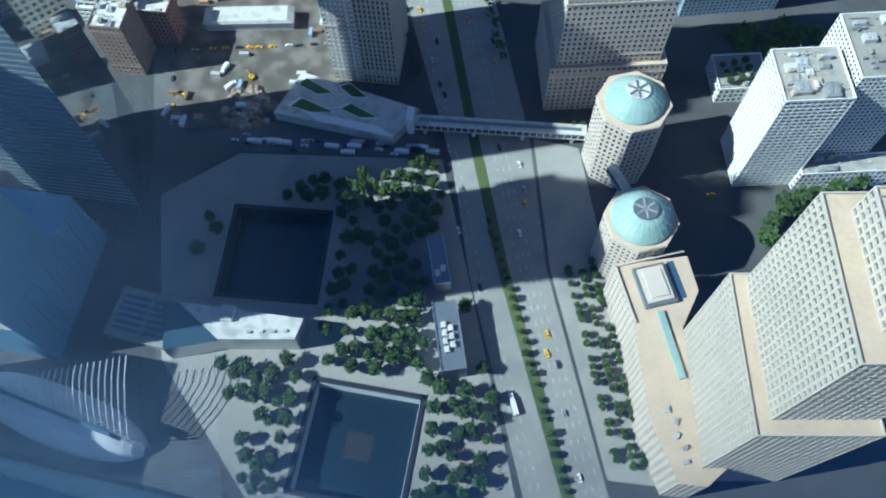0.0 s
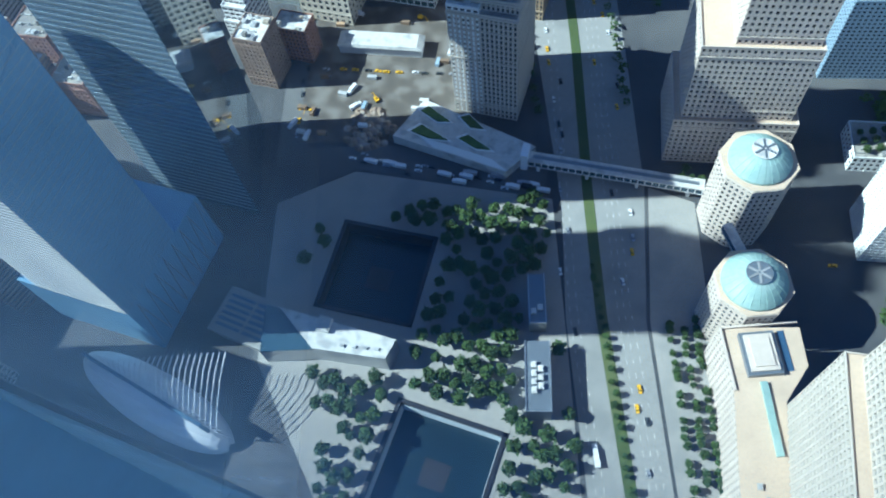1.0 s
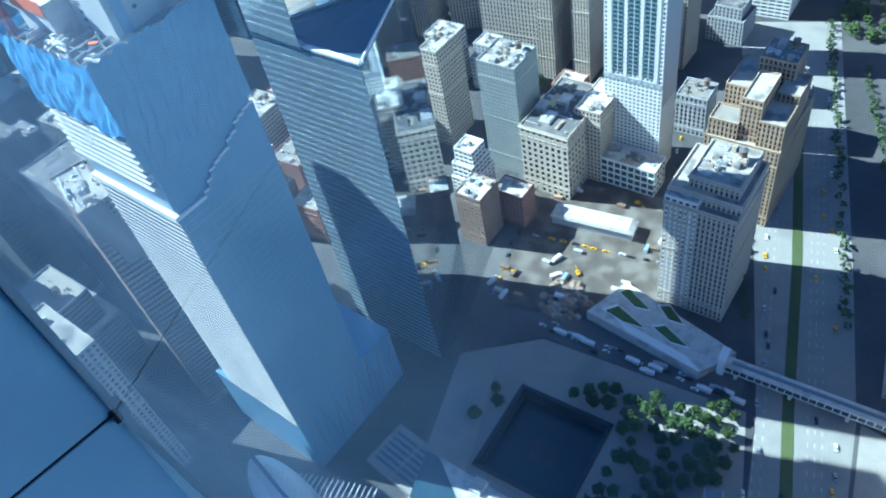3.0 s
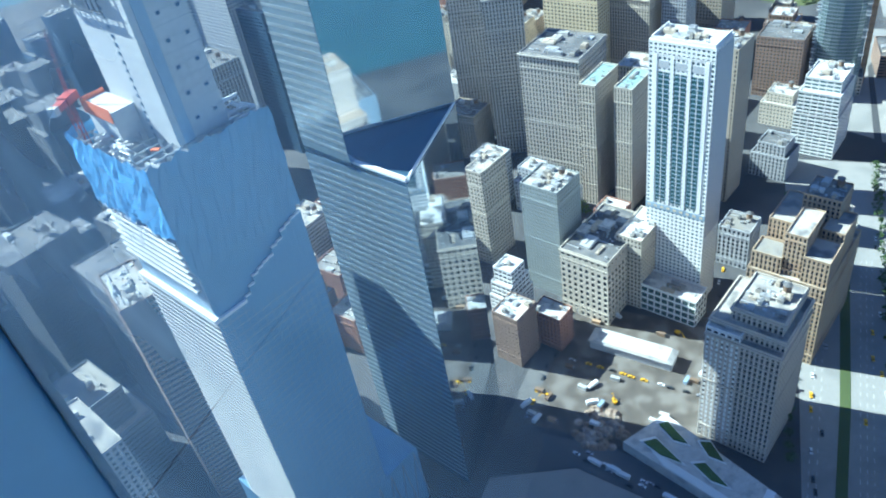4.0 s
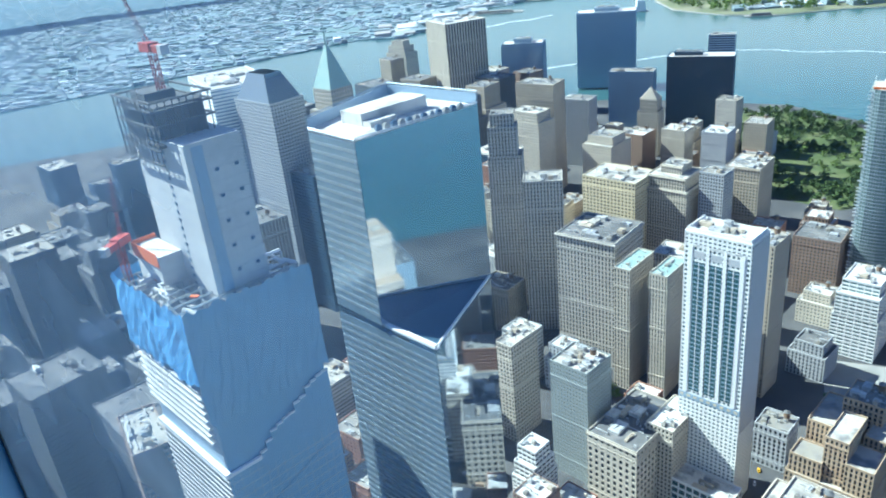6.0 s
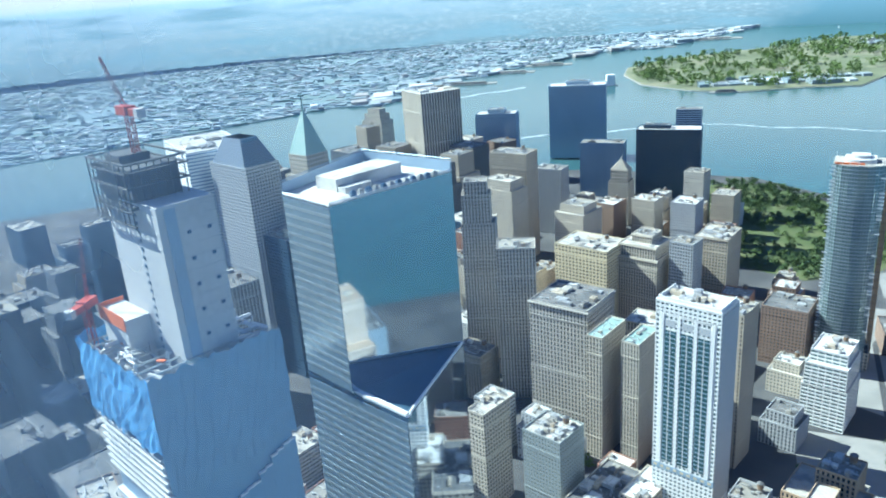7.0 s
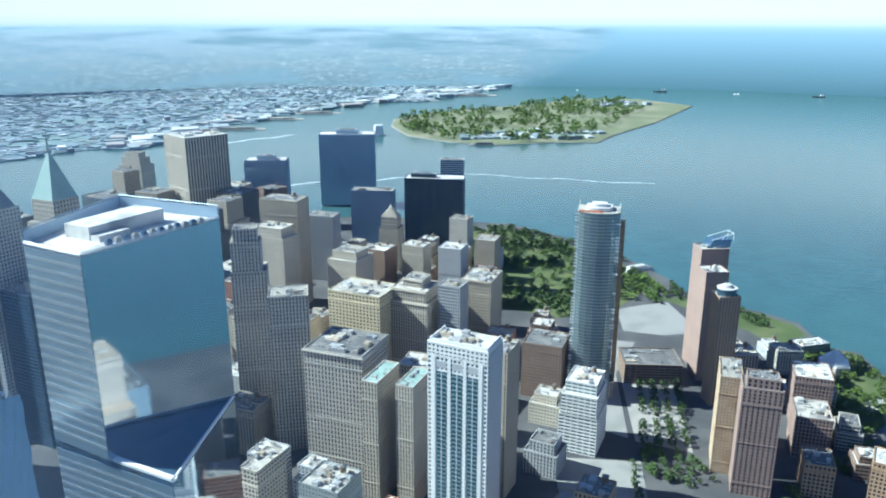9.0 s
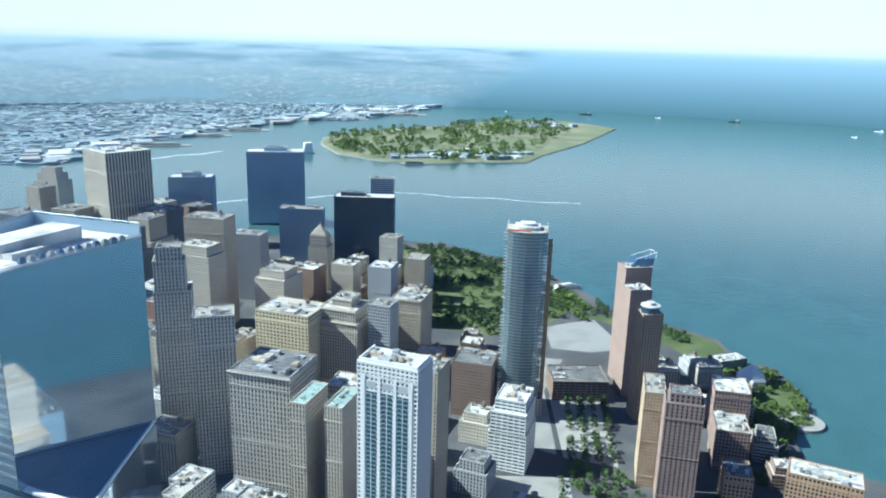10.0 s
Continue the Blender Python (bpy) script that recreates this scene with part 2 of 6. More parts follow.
def sheet(name, boxes, material, label, category="", kind="structure"):
    me = boxes.mesh(name)
    me.materials.append(material)
    return tagged(new(name, me), label, category, kind=kind)


def wall_grid(b, a, c, z0, z1, bay, floor, pier, band, deep, seen):
    """One wall from a to c with a row of recessed openings on every floor; corners are shared, so that a building's walls are one shell."""
    dx, dy = c[0] - a[0], c[1] - a[1]
    length = math.hypot(dx, dy)
    ux, uy = dx / length, dy / length
    n, nf = max(1, round(length / bay)), max(1, round((z1 - z0) / floor))
    bw, fh = length / n, (z1 - z0) / nf
    pw, bh = min(pier, bw * 0.9), min(band, fh * 0.9)
    xs, zs = [0.0], [z0]
    for i in range(n):
        xs += [i * bw + max(pw / 2, 0.05), (i + 1) * bw - max(pw / 2, 0.05)]
    for k in range(nf):
        zs += [z0 + k * fh + max(bh / 2, 0.05), z0 + (k + 1) * fh - max(bh / 2, 0.05)]
    xs, zs = xs + [length], zs + [z1]

    def at(s, z, q):
        p = (round(a[0] + ux * s - uy * q, 3), round(a[1] + uy * s + ux * q, 3), round(z, 3))
        if p not in seen:
            seen[p] = len(b.v)
            b.v.append(p)
        return seen[p]

    rows = []
    for i in range(len(xs) - 1):
        for k in range(len(zs) - 1):
            s0, s1, y0, y1 = xs[i], xs[i + 1], zs[k], zs[k + 1]
            if i % 2 == 1 and k % 2 == 1:
                o = [at(s0, y0, 0), at(s1, y0, 0), at(s1, y1, 0), at(s0, y1, 0)]
                e = [at(s0, y0, deep), at(s1, y0, deep), at(s1, y1, deep), at(s0, y1, deep)]
                b.f += [(o[j], o[(j + 1) % 4], e[(j + 1) % 4], e[j]) for j in range(4)]
                rows.append((a[0] + ux * (s0 + s1) / 2 - uy * (deep - 0.12), a[1] + uy * (s0 + s1) / 2 + ux * (deep - 0.12), (y0 + y1) / 2, math.degrees(math.atan2(dy, dx)), s1 - s0, y1 - y0))
            else:
                b.f.append((at(s0, y0, 0), at(s1, y0, 0), at(s1, y1, 0), at(s0, y1, 0)))
    return rows


def facade(b, g, w, d, z0, z1, bay, floor, pier, band, ox=0.0, oy=0.0, deep=0.5, rows=None):
    q = [(ox - w / 2, oy - d / 2), (ox + w / 2, oy - d / 2), (ox + w / 2, oy + d / 2), (ox - w / 2, oy + d / 2)]
    poly_facade(b, g, q, z0, z1, bay, floor, pier, band, deep, rows)


def poly_facade(b, g, q, z0, z1, bay, floor, pier, band, deep=0.5, rows=None):
    """Walls with openings round a plot q (counter-clockwise), and the glass set back behind them."""
    seen = {}
    for i in range(len(q)):
        if i == 2 and len(q) == 4:   # the back, away from the river side, is a blind party wall
            wall_grid(b, q[2], q[3], z0, z1, 900, 900, 800, 800, deep, seen)
            continue
        r = wall_grid(b, q[i], q[(i + 1) % len(q)], z0, z1, bay, floor, pier, band, deep, seen)
        if rows is not None and i != 2:
            rows += r
    ins = []
    for i in range(len(q)):
        p0, p1, p2 = Vector((*q[i - 1], 0)), Vector((*q[i], 0)), Vector((*q[(i + 1) % len(q)], 0))
        e1, e2 = (p1 - p0).normalized(), (p2 - p1).normalized()
        n1, n2 = Vector((-e1.y, e1.x, 0)), Vector((-e2.y, e2.x, 0))
        m = (n1 + n2) / max(0.3, 1 + n1.dot(n2))
        ins.append((p1.x + m.x * (deep - 0.05), p1.y + m.y * (deep - 0.05)))
    g.prism(ins, z0, z1 - 0.2)


def roof_plant(par, rng, w, d, z, n, ox=0.0, oy=0.0, tank=False):
    """Bulkheads, vents, ducts and perhaps a water tank, each a part."""
    for k in range(n):
        a, c, hh = rng.uniform(0.8, max(1.4, w * 0.11)), rng.uniform(0.8, max(1.4, d * 0.11)), rng.uniform(0.7, 3.2)
        x, y = ox + rng.uniform(-0.38, 0.38) * w, oy + rng.uniform(-0.38, 0.38) * d
        bb = Boxes().box(x - a, x + a, y - c, y + c, z, z + hh)
        bb.box(x - a * 0.7, x - a * 0.1, y - c * 0.6, y + c * 0.6, z + hh, z + hh + 0.5).box(x + a * 0.2, x + a * 0.8, y - c * 0.7, y + c * 0.3, z + hh, z + hh + 0.35)
        part("roof_unit", bb, (M_UNIT, M_ROOF, M_UNIT, M_BEIGE, M_ROOFW)[k % 5], par)
    if n:
        cl = Boxes()
        for k in range(int(min(26, 5 + w * d / 55))):
            x, y, a = ox + rng.uniform(-0.44, 0.44) * w, oy + rng.uniform(-0.44, 0.44) * d, rng.uniform(0.3, 1.1)
            t = rng.random()
            if t < 0.4:
                cl.box(x - a, x + a, y - a * 0.7, y + a * 0.7, z, z + rng.uniform(0.5, 2.0))
            elif t < 0.65:
                cl.drum(x, y, z, z + rng.uniform(0.8, 2.2), a * 0.7, a * 0.6, 8)
            elif t < 0.85:
                lx = rng.uniform(0.08, 0.2) * w
                cl.box(max(x - lx, ox - w * 0.46), min(x + lx, ox + w * 0.46), y - 0.3, y + 0.3, z + 0.3, z + 0.9)
            else:
                cl.bar((x, y, z), (x, y, z + rng.uniform(3, 7)), 0.12)
        tagged(part("roof_ducts", cl, M_UNIT, par, "grey ducts, vents and masts on the roof"), kind="stuff")
    if tank:
        x, y = ox + w * 0.22, oy + d * 0.2
        tb = Boxes().drum(x, y, z + 3.0, z + 7.0, 2.2, 2.2, 14)
        for i in range(4):
            ax, ay = x + 1.5 * math.cos(i * 1.571 + 0.78), y + 1.5 * math.sin(i * 1.571 + 0.78)
            tb.bar((ax, ay, z), (ax, ay, z + 3.1), 0.15)
        tk = part("water_tank", tb, M_WOOD, par, "round wooden rooftop water tank on legs")
        part("tank_roof", Boxes().drum(x, y, z + 7.0, z + 8.3, 2.5, 0.1, 14), M_ROOFD, tk)


def tower(name, label, cx, cy, w, d, rot, h, wall, glass, bay=3.2, floor=3.6, pier=1.3, band=1.3, tiers=None, roof=None, plant=6, tank=False, cornice=0.0, panes=0, group="", deep=0.5, base=0.0):
    """A building on its plot: tiers are (z0, z1, width, depth, ox, oy), each a smaller block upon the last."""
    rng = random.Random(name + str(cx))
    par = thing(name, cx, cy, base, rot, label, "building", group)
    tiers = tiers or [(0, h, w, d, 0, 0)]
    b, g, rows = Boxes(), Boxes(), []
    for z0, z1, tw, td, ox, oy in tiers:
        facade(b, g, tw, td, z0, z1, bay, floor, pier, band, ox, oy, deep, rows)
        if pier >= 1.25 and z1 - z0 > 26:
            for u in (rng.uniform(0.1, 0.18), rng.uniform(0.8, 0.9), rng.uniform(0.42, 0.6))[:2 + (z1 - z0 > 70)]:
                zb = z0 + (z1 - z0) * u
                b.box(ox - tw / 2 - 0.3, ox + tw / 2 + 0.3, oy - td / 2 - 0.3, oy + td / 2 + 0.3, zb, zb + rng.uniform(0.7, 1.3))
        if cornice:
            b.box(ox - tw / 2 - cornice, ox + tw / 2 + cornice, oy - td / 2 - cornice, oy + td / 2 + cornice, z1 - 1.4, z1 - 0.1)
    part("wall", b, wall, par)
    part("glazing", g, glass, par, "dark window glass set behind the wall")
    for k, (z0, z1, tw, td, ox, oy) in enumerate(tiers):
        r = Boxes().box(ox - tw / 2 + 0.3, ox + tw / 2 - 0.3, oy - td / 2 + 0.3, oy + td / 2 - 0.3, z1 - 0.5, z1 + 0.05)
        part("roof", r, roof or M_ROOF, par)
        e = Boxes()
        for x0, x1, y0, y1 in ((-tw / 2, tw / 2, -td / 2, -td / 2 + 0.5), (-tw / 2, tw / 2, td / 2 - 0.5, td / 2), (-tw / 2, -tw / 2 + 0.5, -td / 2 + 0.5, td / 2 - 0.5), (tw / 2 - 0.5, tw / 2, -td / 2 + 0.5, td / 2 - 0.5)):
            e.box(ox + x0, ox + x1, oy + y0, oy + y1, z1 - 0.4, z1 + 1.1)
        part("parapet", e, wall, par)
    z0, z1, tw, td, ox, oy = tiers[-1]
    roof_plant(par, rng, tw, td, z1 + 0.05, plant, ox, oy, tank)
    if panes:
        rows.sort(key=lambda r: -r[2])
        shared = {}
        for x, y, z, turn, a, c in rows[:panes]:
            key = (round(a, 2), round(c, 2))
            if key not in shared:
                shared[key] = Boxes().box(-a / 2, a / 2, -0.05, 0.05, -c / 2, c / 2).mesh("window")
            part("window", shared[key], glass, par, at=pose(x, y, z, 0, 0, turn))
    return par


def holed(name, outer, holes, z, material, label, category):
    """A flat sheet with openings."""
    from mathutils.geometry import tessellate_polygon
    loops = [[Vector((x, y, 0)) for x, y in loop] for loop in [outer] + holes]
    pts = [v for loop in loops for v in loop]
    me = bpy.data.meshes.new(name)
    tris = [t if (pts[t[1]] - pts[t[0]]).cross(pts[t[2]] - pts[t[0]]).z > 0 else t[::-1] for t in tessellate_polygon(loops)]
    me.from_pydata([(v.x, v.y, z) for v in pts], [], tris)
    me.materials.append(material)
    return tagged(new(name, me), label, category, kind="structure")


def quad(cx, cy, w, d, rot):
    c, s = math.cos(radians(rot)), math.sin(radians(rot))
    return [(cx + x * c - y * s, cy + x * s + y * c) for x, y in ((-w / 2, -d / 2), (w / 2, -d / 2), (w / 2, d / 2), (-w / 2, d / 2))]

# ---- ground, water, distance ----
def ring(radius, z, n=96):
    return [(radius * math.cos(6.2832 * i / n), radius * math.sin(6.2832 * i / n)) for i in range(n)]


LAND = [(-100, 1450), (-12, 1441), (94, 1352), (183, 1240), (233, 1141), (259, 1055), (330, 1015), (373, 976), (376, 901), (413, 886), (416, 808), (405, 753),
        (364, 720), (352, 660), (420, 623), (420, -900), (-1500, -900), (-1400, 900), (-1100, 1180), (-872, 1300), (-600, 1400), (-300, 1470)]
POOLS = [quad(-31.7, 84.6, 56, 56, -23), quad(-58, 198, 54, 54, -18)]
holed("ground", LAND, POOLS, 0, M_CITY, "grey city ground between the buildings", "ground")
holed("seabed_slab", LAND, [], -14, M_CITY, "city rock under the ground", "ground")
holed("water", ring(4900, 0), POOLS, -2.5, M_WATER, "blue-green harbour water with fine ripples", "water")
sw = Boxes()
for i in range(len(LAND)):
    (ax, ay), (bx, by) = LAND[i], LAND[(i + 1) % len(LAND)]
    k = len(sw.v)
    sw.v += [(ax, ay, -9), (bx, by, -9), (bx, by, 0), (ax, ay, 0)]
    sw.f.append((k + 1, k, k + 3, k + 2))
sheet("quay_wall", sw, M_PAVE, "pale stone quay wall along the water", "wall")
BROOK = [(-1299, 2184), (-1149, 2211), (-1130, 2300), (-1210, 2480), (-1130, 2552), (-1059, 2567), (-1110, 2760), (-1000, 2840), (-1040, 3020), (-948, 3088), (-940, 3200), (-855, 3256), (-800, 3480), (-630, 3626),
         (-480, 3640), (-335, 3906), (-180, 4300), (-9, 4640), (-120, 4950), (-900, 4870), (-2300, 4385), (-3500, 3500), (-4250, 2540), (-4600, 1830), (-3400, 1000), (-2200, 800), (-1700, 1500)]
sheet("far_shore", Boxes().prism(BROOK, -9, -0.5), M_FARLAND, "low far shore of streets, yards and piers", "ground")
ISLE = [(776, 3609), (577, 3884), (293, 3888), (9, 3551), (-238, 3350), (-372, 3232), (-488, 2993), (-467, 2798), (-373, 2573), (-208, 2443), (-62, 2412), (103, 2480), (250, 2494), (326, 2673), (520, 3014)]
isle = sheet("island", Boxes().prism(ISLE, -9, 0.5), M_FIELD, "flat green island with lawns and paths in the harbour", "island")
sheet("island_seawall", Boxes().prism([(x * 1.008 - 1, 3050 + (y - 3050) * 1.012) for x, y in ISLE], -9, -0.8), M_PAVE, "pale stone sea wall round the island", "wall")


def backdrop():
    """Glowing rim of the world, with far haze, hills and open water painted in."""
    me = bpy.data.meshes.new("backdrop")
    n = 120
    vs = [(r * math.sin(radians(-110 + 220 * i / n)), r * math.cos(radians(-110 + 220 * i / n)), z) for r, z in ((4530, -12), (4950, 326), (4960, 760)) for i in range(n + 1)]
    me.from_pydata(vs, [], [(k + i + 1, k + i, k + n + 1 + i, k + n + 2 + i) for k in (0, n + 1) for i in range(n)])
    m = bpy.data.materials.new("painted_distance_haze")
    m.use_nodes = True
    nt, nd = m.node_tree, m.node_tree.nodes
    nd.remove(nd["Principled BSDF"])
    em, co, sp = nd.new("ShaderNodeEmission"), nd.new("ShaderNodeTexCoord"), nd.new("ShaderNodeSeparateXYZ")
    nt.links.new(co.outputs["Object"], sp.inputs[0])

    def ramp(stops, source, lo, hi):
        mr, cr = nd.new("ShaderNodeMapRange"), nd.new("ShaderNodeValToRGB")
        mr.inputs["From Min"].default_value, mr.inputs["From Max"].default_value = lo, hi
        nt.links.new(source, mr.inputs["Value"])
        while len(cr.color_ramp.elements) < len(stops):
            cr.color_ramp.elements.new(0.5)
        for k, (p, c) in enumerate(stops):
            cr.color_ramp.elements[k].position, cr.color_ramp.elements[k].color = p, (*c, 1)
        nt.links.new(mr.outputs[0], cr.inputs[0])
        return cr.outputs[0]

    def mix(fac, a, b):
        mx = nd.new("ShaderNodeMix")
        mx.data_type = "RGBA"
        nt.links.new(fac, mx.inputs["Factor"])
        for s, v in (("A", a), ("B", b)):
            if isinstance(v, tuple):
                mx.inputs[s].default_value = (*v, 1)
            else:
                nt.links.new(v, mx.inputs[s])
        return mx.outputs["Result"]

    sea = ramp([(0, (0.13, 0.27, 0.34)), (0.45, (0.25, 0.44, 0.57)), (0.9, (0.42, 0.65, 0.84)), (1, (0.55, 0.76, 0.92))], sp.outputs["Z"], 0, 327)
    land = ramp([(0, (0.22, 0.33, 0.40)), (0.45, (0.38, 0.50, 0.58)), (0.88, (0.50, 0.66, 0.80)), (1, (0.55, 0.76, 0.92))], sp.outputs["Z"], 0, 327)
    # white sky haze above the horizon, painted into the glow by height
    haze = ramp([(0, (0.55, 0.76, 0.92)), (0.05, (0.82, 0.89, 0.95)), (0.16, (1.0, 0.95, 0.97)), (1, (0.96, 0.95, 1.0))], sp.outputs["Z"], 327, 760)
    mp, no = nd.new("ShaderNodeMapping"), nd.new("ShaderNodeTexNoise")
    mp.inputs["Scale"].default_value = (0.03, 0.03, 0.17)
    nt.links.new(co.outputs["Object"], mp.inputs[0])
    nt.links.new(mp.outputs[0], no.inputs["Vector"])
    no.inputs["Scale"].default_value, no.inputs["Detail"].default_value = 1.0, 6
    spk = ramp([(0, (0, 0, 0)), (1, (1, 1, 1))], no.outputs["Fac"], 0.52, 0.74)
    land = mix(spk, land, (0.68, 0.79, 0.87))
    mp2, dim = nd.new("ShaderNodeMapping"), nd.new("ShaderNodeTexNoise")
    mp2.inputs["Scale"].default_value = (0.0022, 0.0022, 0.022)
    nt.links.new(co.outputs["Object"], mp2.inputs[0])
    nt.links.new(mp2.outputs[0], dim.inputs["Vector"])
    dim.inputs["Scale"].default_value, dim.inputs["Detail"].default_value = 1.0, 5
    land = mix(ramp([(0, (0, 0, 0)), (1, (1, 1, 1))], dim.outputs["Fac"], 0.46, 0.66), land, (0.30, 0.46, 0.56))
    coast = nd.new("ShaderNodeTexNoise")
    coast.inputs["Scale"].default_value, coast.inputs["Detail"].default_value = 0.0025, 4
    nt.links.new(co.outputs["Object"], coast.inputs["Vector"])
    ma = nd.new("ShaderNodeMath")
    ma.operation, ma.inputs[1].default_value = "MULTIPLY_ADD", 700
    nt.links.new(coast.outputs["Fac"], ma.inputs[0])
    zz = nd.new("ShaderNodeMath")
    zz.operation, zz.inputs[1].default_value = "MULTIPLY_ADD", -1.9
    nt.links.new(sp.outputs["Z"], zz.inputs[0])
    nt.links.new(sp.outputs["X"], zz.inputs[2])
    nt.links.new(zz.outputs[0], ma.inputs[2])
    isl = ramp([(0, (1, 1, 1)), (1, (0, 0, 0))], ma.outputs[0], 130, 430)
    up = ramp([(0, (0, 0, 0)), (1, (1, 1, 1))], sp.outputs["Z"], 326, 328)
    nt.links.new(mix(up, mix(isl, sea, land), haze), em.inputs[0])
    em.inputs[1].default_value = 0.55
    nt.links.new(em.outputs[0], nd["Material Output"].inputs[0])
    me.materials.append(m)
    return tagged(new("backdrop", me), "glowing backdrop painted with hazy far coast, open sea and pale low sky", "backdrop", kind="structure")


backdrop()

# ---- streets and plazas ----
def strip(name, pts_l, pts_r, z, material, label, category="road", low=-0.5):
    return sheet(name, Boxes().prism(pts_l + pts_r[::-1], low, z), material, label, category)


strip("road", [(37, 10), (42, 41), (44, 160), (51, 232), (50, 350), (44, 480), (40, 620)], [(92, 5), (82, 34), (86, 154), (100, 240), (106, 338), (112, 480), (118, 620)], 0.10, M_CONC, "wide pale concrete road of several lanes")
strip("median", [(58, 10), (60, 38), (60, 160), (64, 240), (72, 346), (78, 480)], [(65, 10), (66, 38), (66, 160), (70, 240), (78, 346), (84, 480)], 0.30, M_GRASS, "planted strip between the two carriageways", "median")
holed("plaza", [(-70, 20), (37, 10), (43, 150), (46, 236), (-70, 268), (-118, 250), (-124, 150), (-84, 60)], POOLS, 0.16, M_PAVE, "pale stone memorial plaza", "plaza")
strip("pavement", [(84, 40), (88, 154), (102, 238)], [(112, 30), (116, 120), (126, 225)], 0.22, M_PAVE, "paved promenade beside the road", "pavement")
strip("side_street", [(-125, 250), (-70, 270), (40, 238)], [(-118, 290), (-50, 286), (46, 256)], 0.07, M_ASPHALT, "shaded asphalt cross street")
strip("street", [(-128, 130), (-122, 250), (-112, 420)], [(-112, 132), (-102, 262), (-92, 420)], 0.05, M_ASPHALT, "asphalt street beside the towers")
strip("waterfront_lawn", [(200, 1060), (250, 1000), (300, 940), (330, 860)], [(255, 1048), (325, 1008), (365, 965), (372, 890)], 0.2, M_GRASS, "waterside lawn", "lawn")
strip("park_lawn", [(-60, 1010), (60, 960), (140, 1000), (200, 1100)], [(-90, 1380), (-10, 1400), (90, 1320), (215, 1140)], 0.25, M_GRASS, "green park lawn at the island's tip", "lawn")
strip("ball_field", [(345, 690), (330, 780), (322, 850)], [(400, 760), (408, 800), (405, 860)], 0.25, M_GRASS, "narrow waterside green", "lawn")
strip("pale_square", [(118, 655), (120, 780), (150, 850)], [(168, 640), (176, 790), (196, 850)], 0.2, M_PAVE, "pale paved square with rows of trees", "plaza")
strip("landing_plaza", [(140, 1000), (175, 1020), (215, 1035)], [(140, 925), (190, 915), (238, 930)], 0.18, M_CONC, "pale paved landing place by the water", "plaza")
strip("sunken_lawn", [(137, 470), (139, 505)], [(150, 466), (152, 502)], 0.3, M_GRASS, "small lawn with a pale rim", "lawn")
strip("lawn_path", [(151, 466), (153, 502)], [(157, 464), (159, 500)], 0.26, M_PAVE, "pale path beside the small lawn", "pavement")
strip("tunnel_plaza", [(40, 700), (60, 820), (80, 900)], [(112, 660), (116, 800), (150, 890)], 0.12, M_CONC, "worn concrete tunnel approach")

# ---- towers ----
tower("office_block", "cream masonry block beside the white hotel tower", -55.5, 430.5, 19.1, 36.8, -20, 60, M_LIME, M_GLASS, bay=2.8, tank=True, roof=M_ROOFW, plant=9)
tower("black_tower", "dark slab tower of black metal and glass", -133.0, 1202.7, 94.9, 35.0, 0, 138, M_DARK, M_GLASS, bay=1.8, pier=0.5, band=0.4, plant=8, roof=M_ROOFW, tiers=[(0, 138, 94.9, 35, 0, 0), (138.1, 143, 40, 14, -18, 0)])
tower("glass_tower", "pale banded curved glass tower behind the black slab", -113.2, 1298.3, 39.8, 20.0, 0, 150, M_WHITE, M_BLUEGLASS, bay=30, pier=0, band=1.6, plant=3)
tower("blue_tower", "broad blue-grey tower with a pale metal edge", -361.1, 1583.7, 115.6, 45.0, 8, 150, M_SLATE, M_SLATEGLASS, bay=2.0, pier=0.5, band=0.3, plant=4, cornice=1.2, tiers=[(0, 150, 115.6, 45, 0, 0), (150.1, 157, 46, 22, 0, 2)], roof=M_ROOFW)
tower("striped_tower", "tall office tower with pale ribs and dark strips", -538, 1228.0, 76, 76, -40, 197, M_LIME, M_GLASS, bay=5, floor=4, pier=2.3, band=0, plant=10, roof=M_ROOFW, deep=1.2)
tower("flat_topped_tower", "blue-grey ribbed tower with a white top storey", -472.6, 1387.0, 78.2, 40.0, 8, 128, M_SLATE, M_SLATEGLASS, bay=2.5, pier=0.9, band=0.3, plant=6, roof=M_ROOFW, tiers=[(0, 124, 78.2, 40, 0, 0), (124, 128, 76, 38, 0, 0), (128.1, 135, 32, 20, 0, 0)])
tower("massive_office_block", "massive stone office block with a dark roof and deep cornice", -142.2, 591.9, 54.6, 51.1, -15, 118, M_GREYSTONE, M_GLASS, bay=3.3, floor=4.2, pier=1.75, band=1.0, roof=M_ROOFD, cornice=1.2, plant=14, panes=130)
tower("cream_office_block", "cream brick office block with white roof sheds", -167.8, 792.2, 64.4, 47.5, -18, 95, M_CREAM, M_GLASS, bay=4.2, floor=4.0, pier=2.0, band=1.9, plant=12, tank=True, panes=150)
tower("gothic_tower", "slender limestone tower with a copper roof", -105.6, 553.4, 13.9, 40.2, -17, 110, M_LIME, M_GLASS, bay=2.6, floor=3.9, pier=1.5, band=0.7, roof=M_COPPER, plant=2, panes=90, group="twin gothic towers")
tower("gothic_tower", "slender limestone tower with a copper roof", -77.9, 546.5, 14.9, 35.2, -17, 110, M_LIME, M_GLASS, bay=2.6, floor=3.9, pier=1.5, band=0.7, roof=M_COPPER, plant=2, panes=90, group="twin gothic towers")
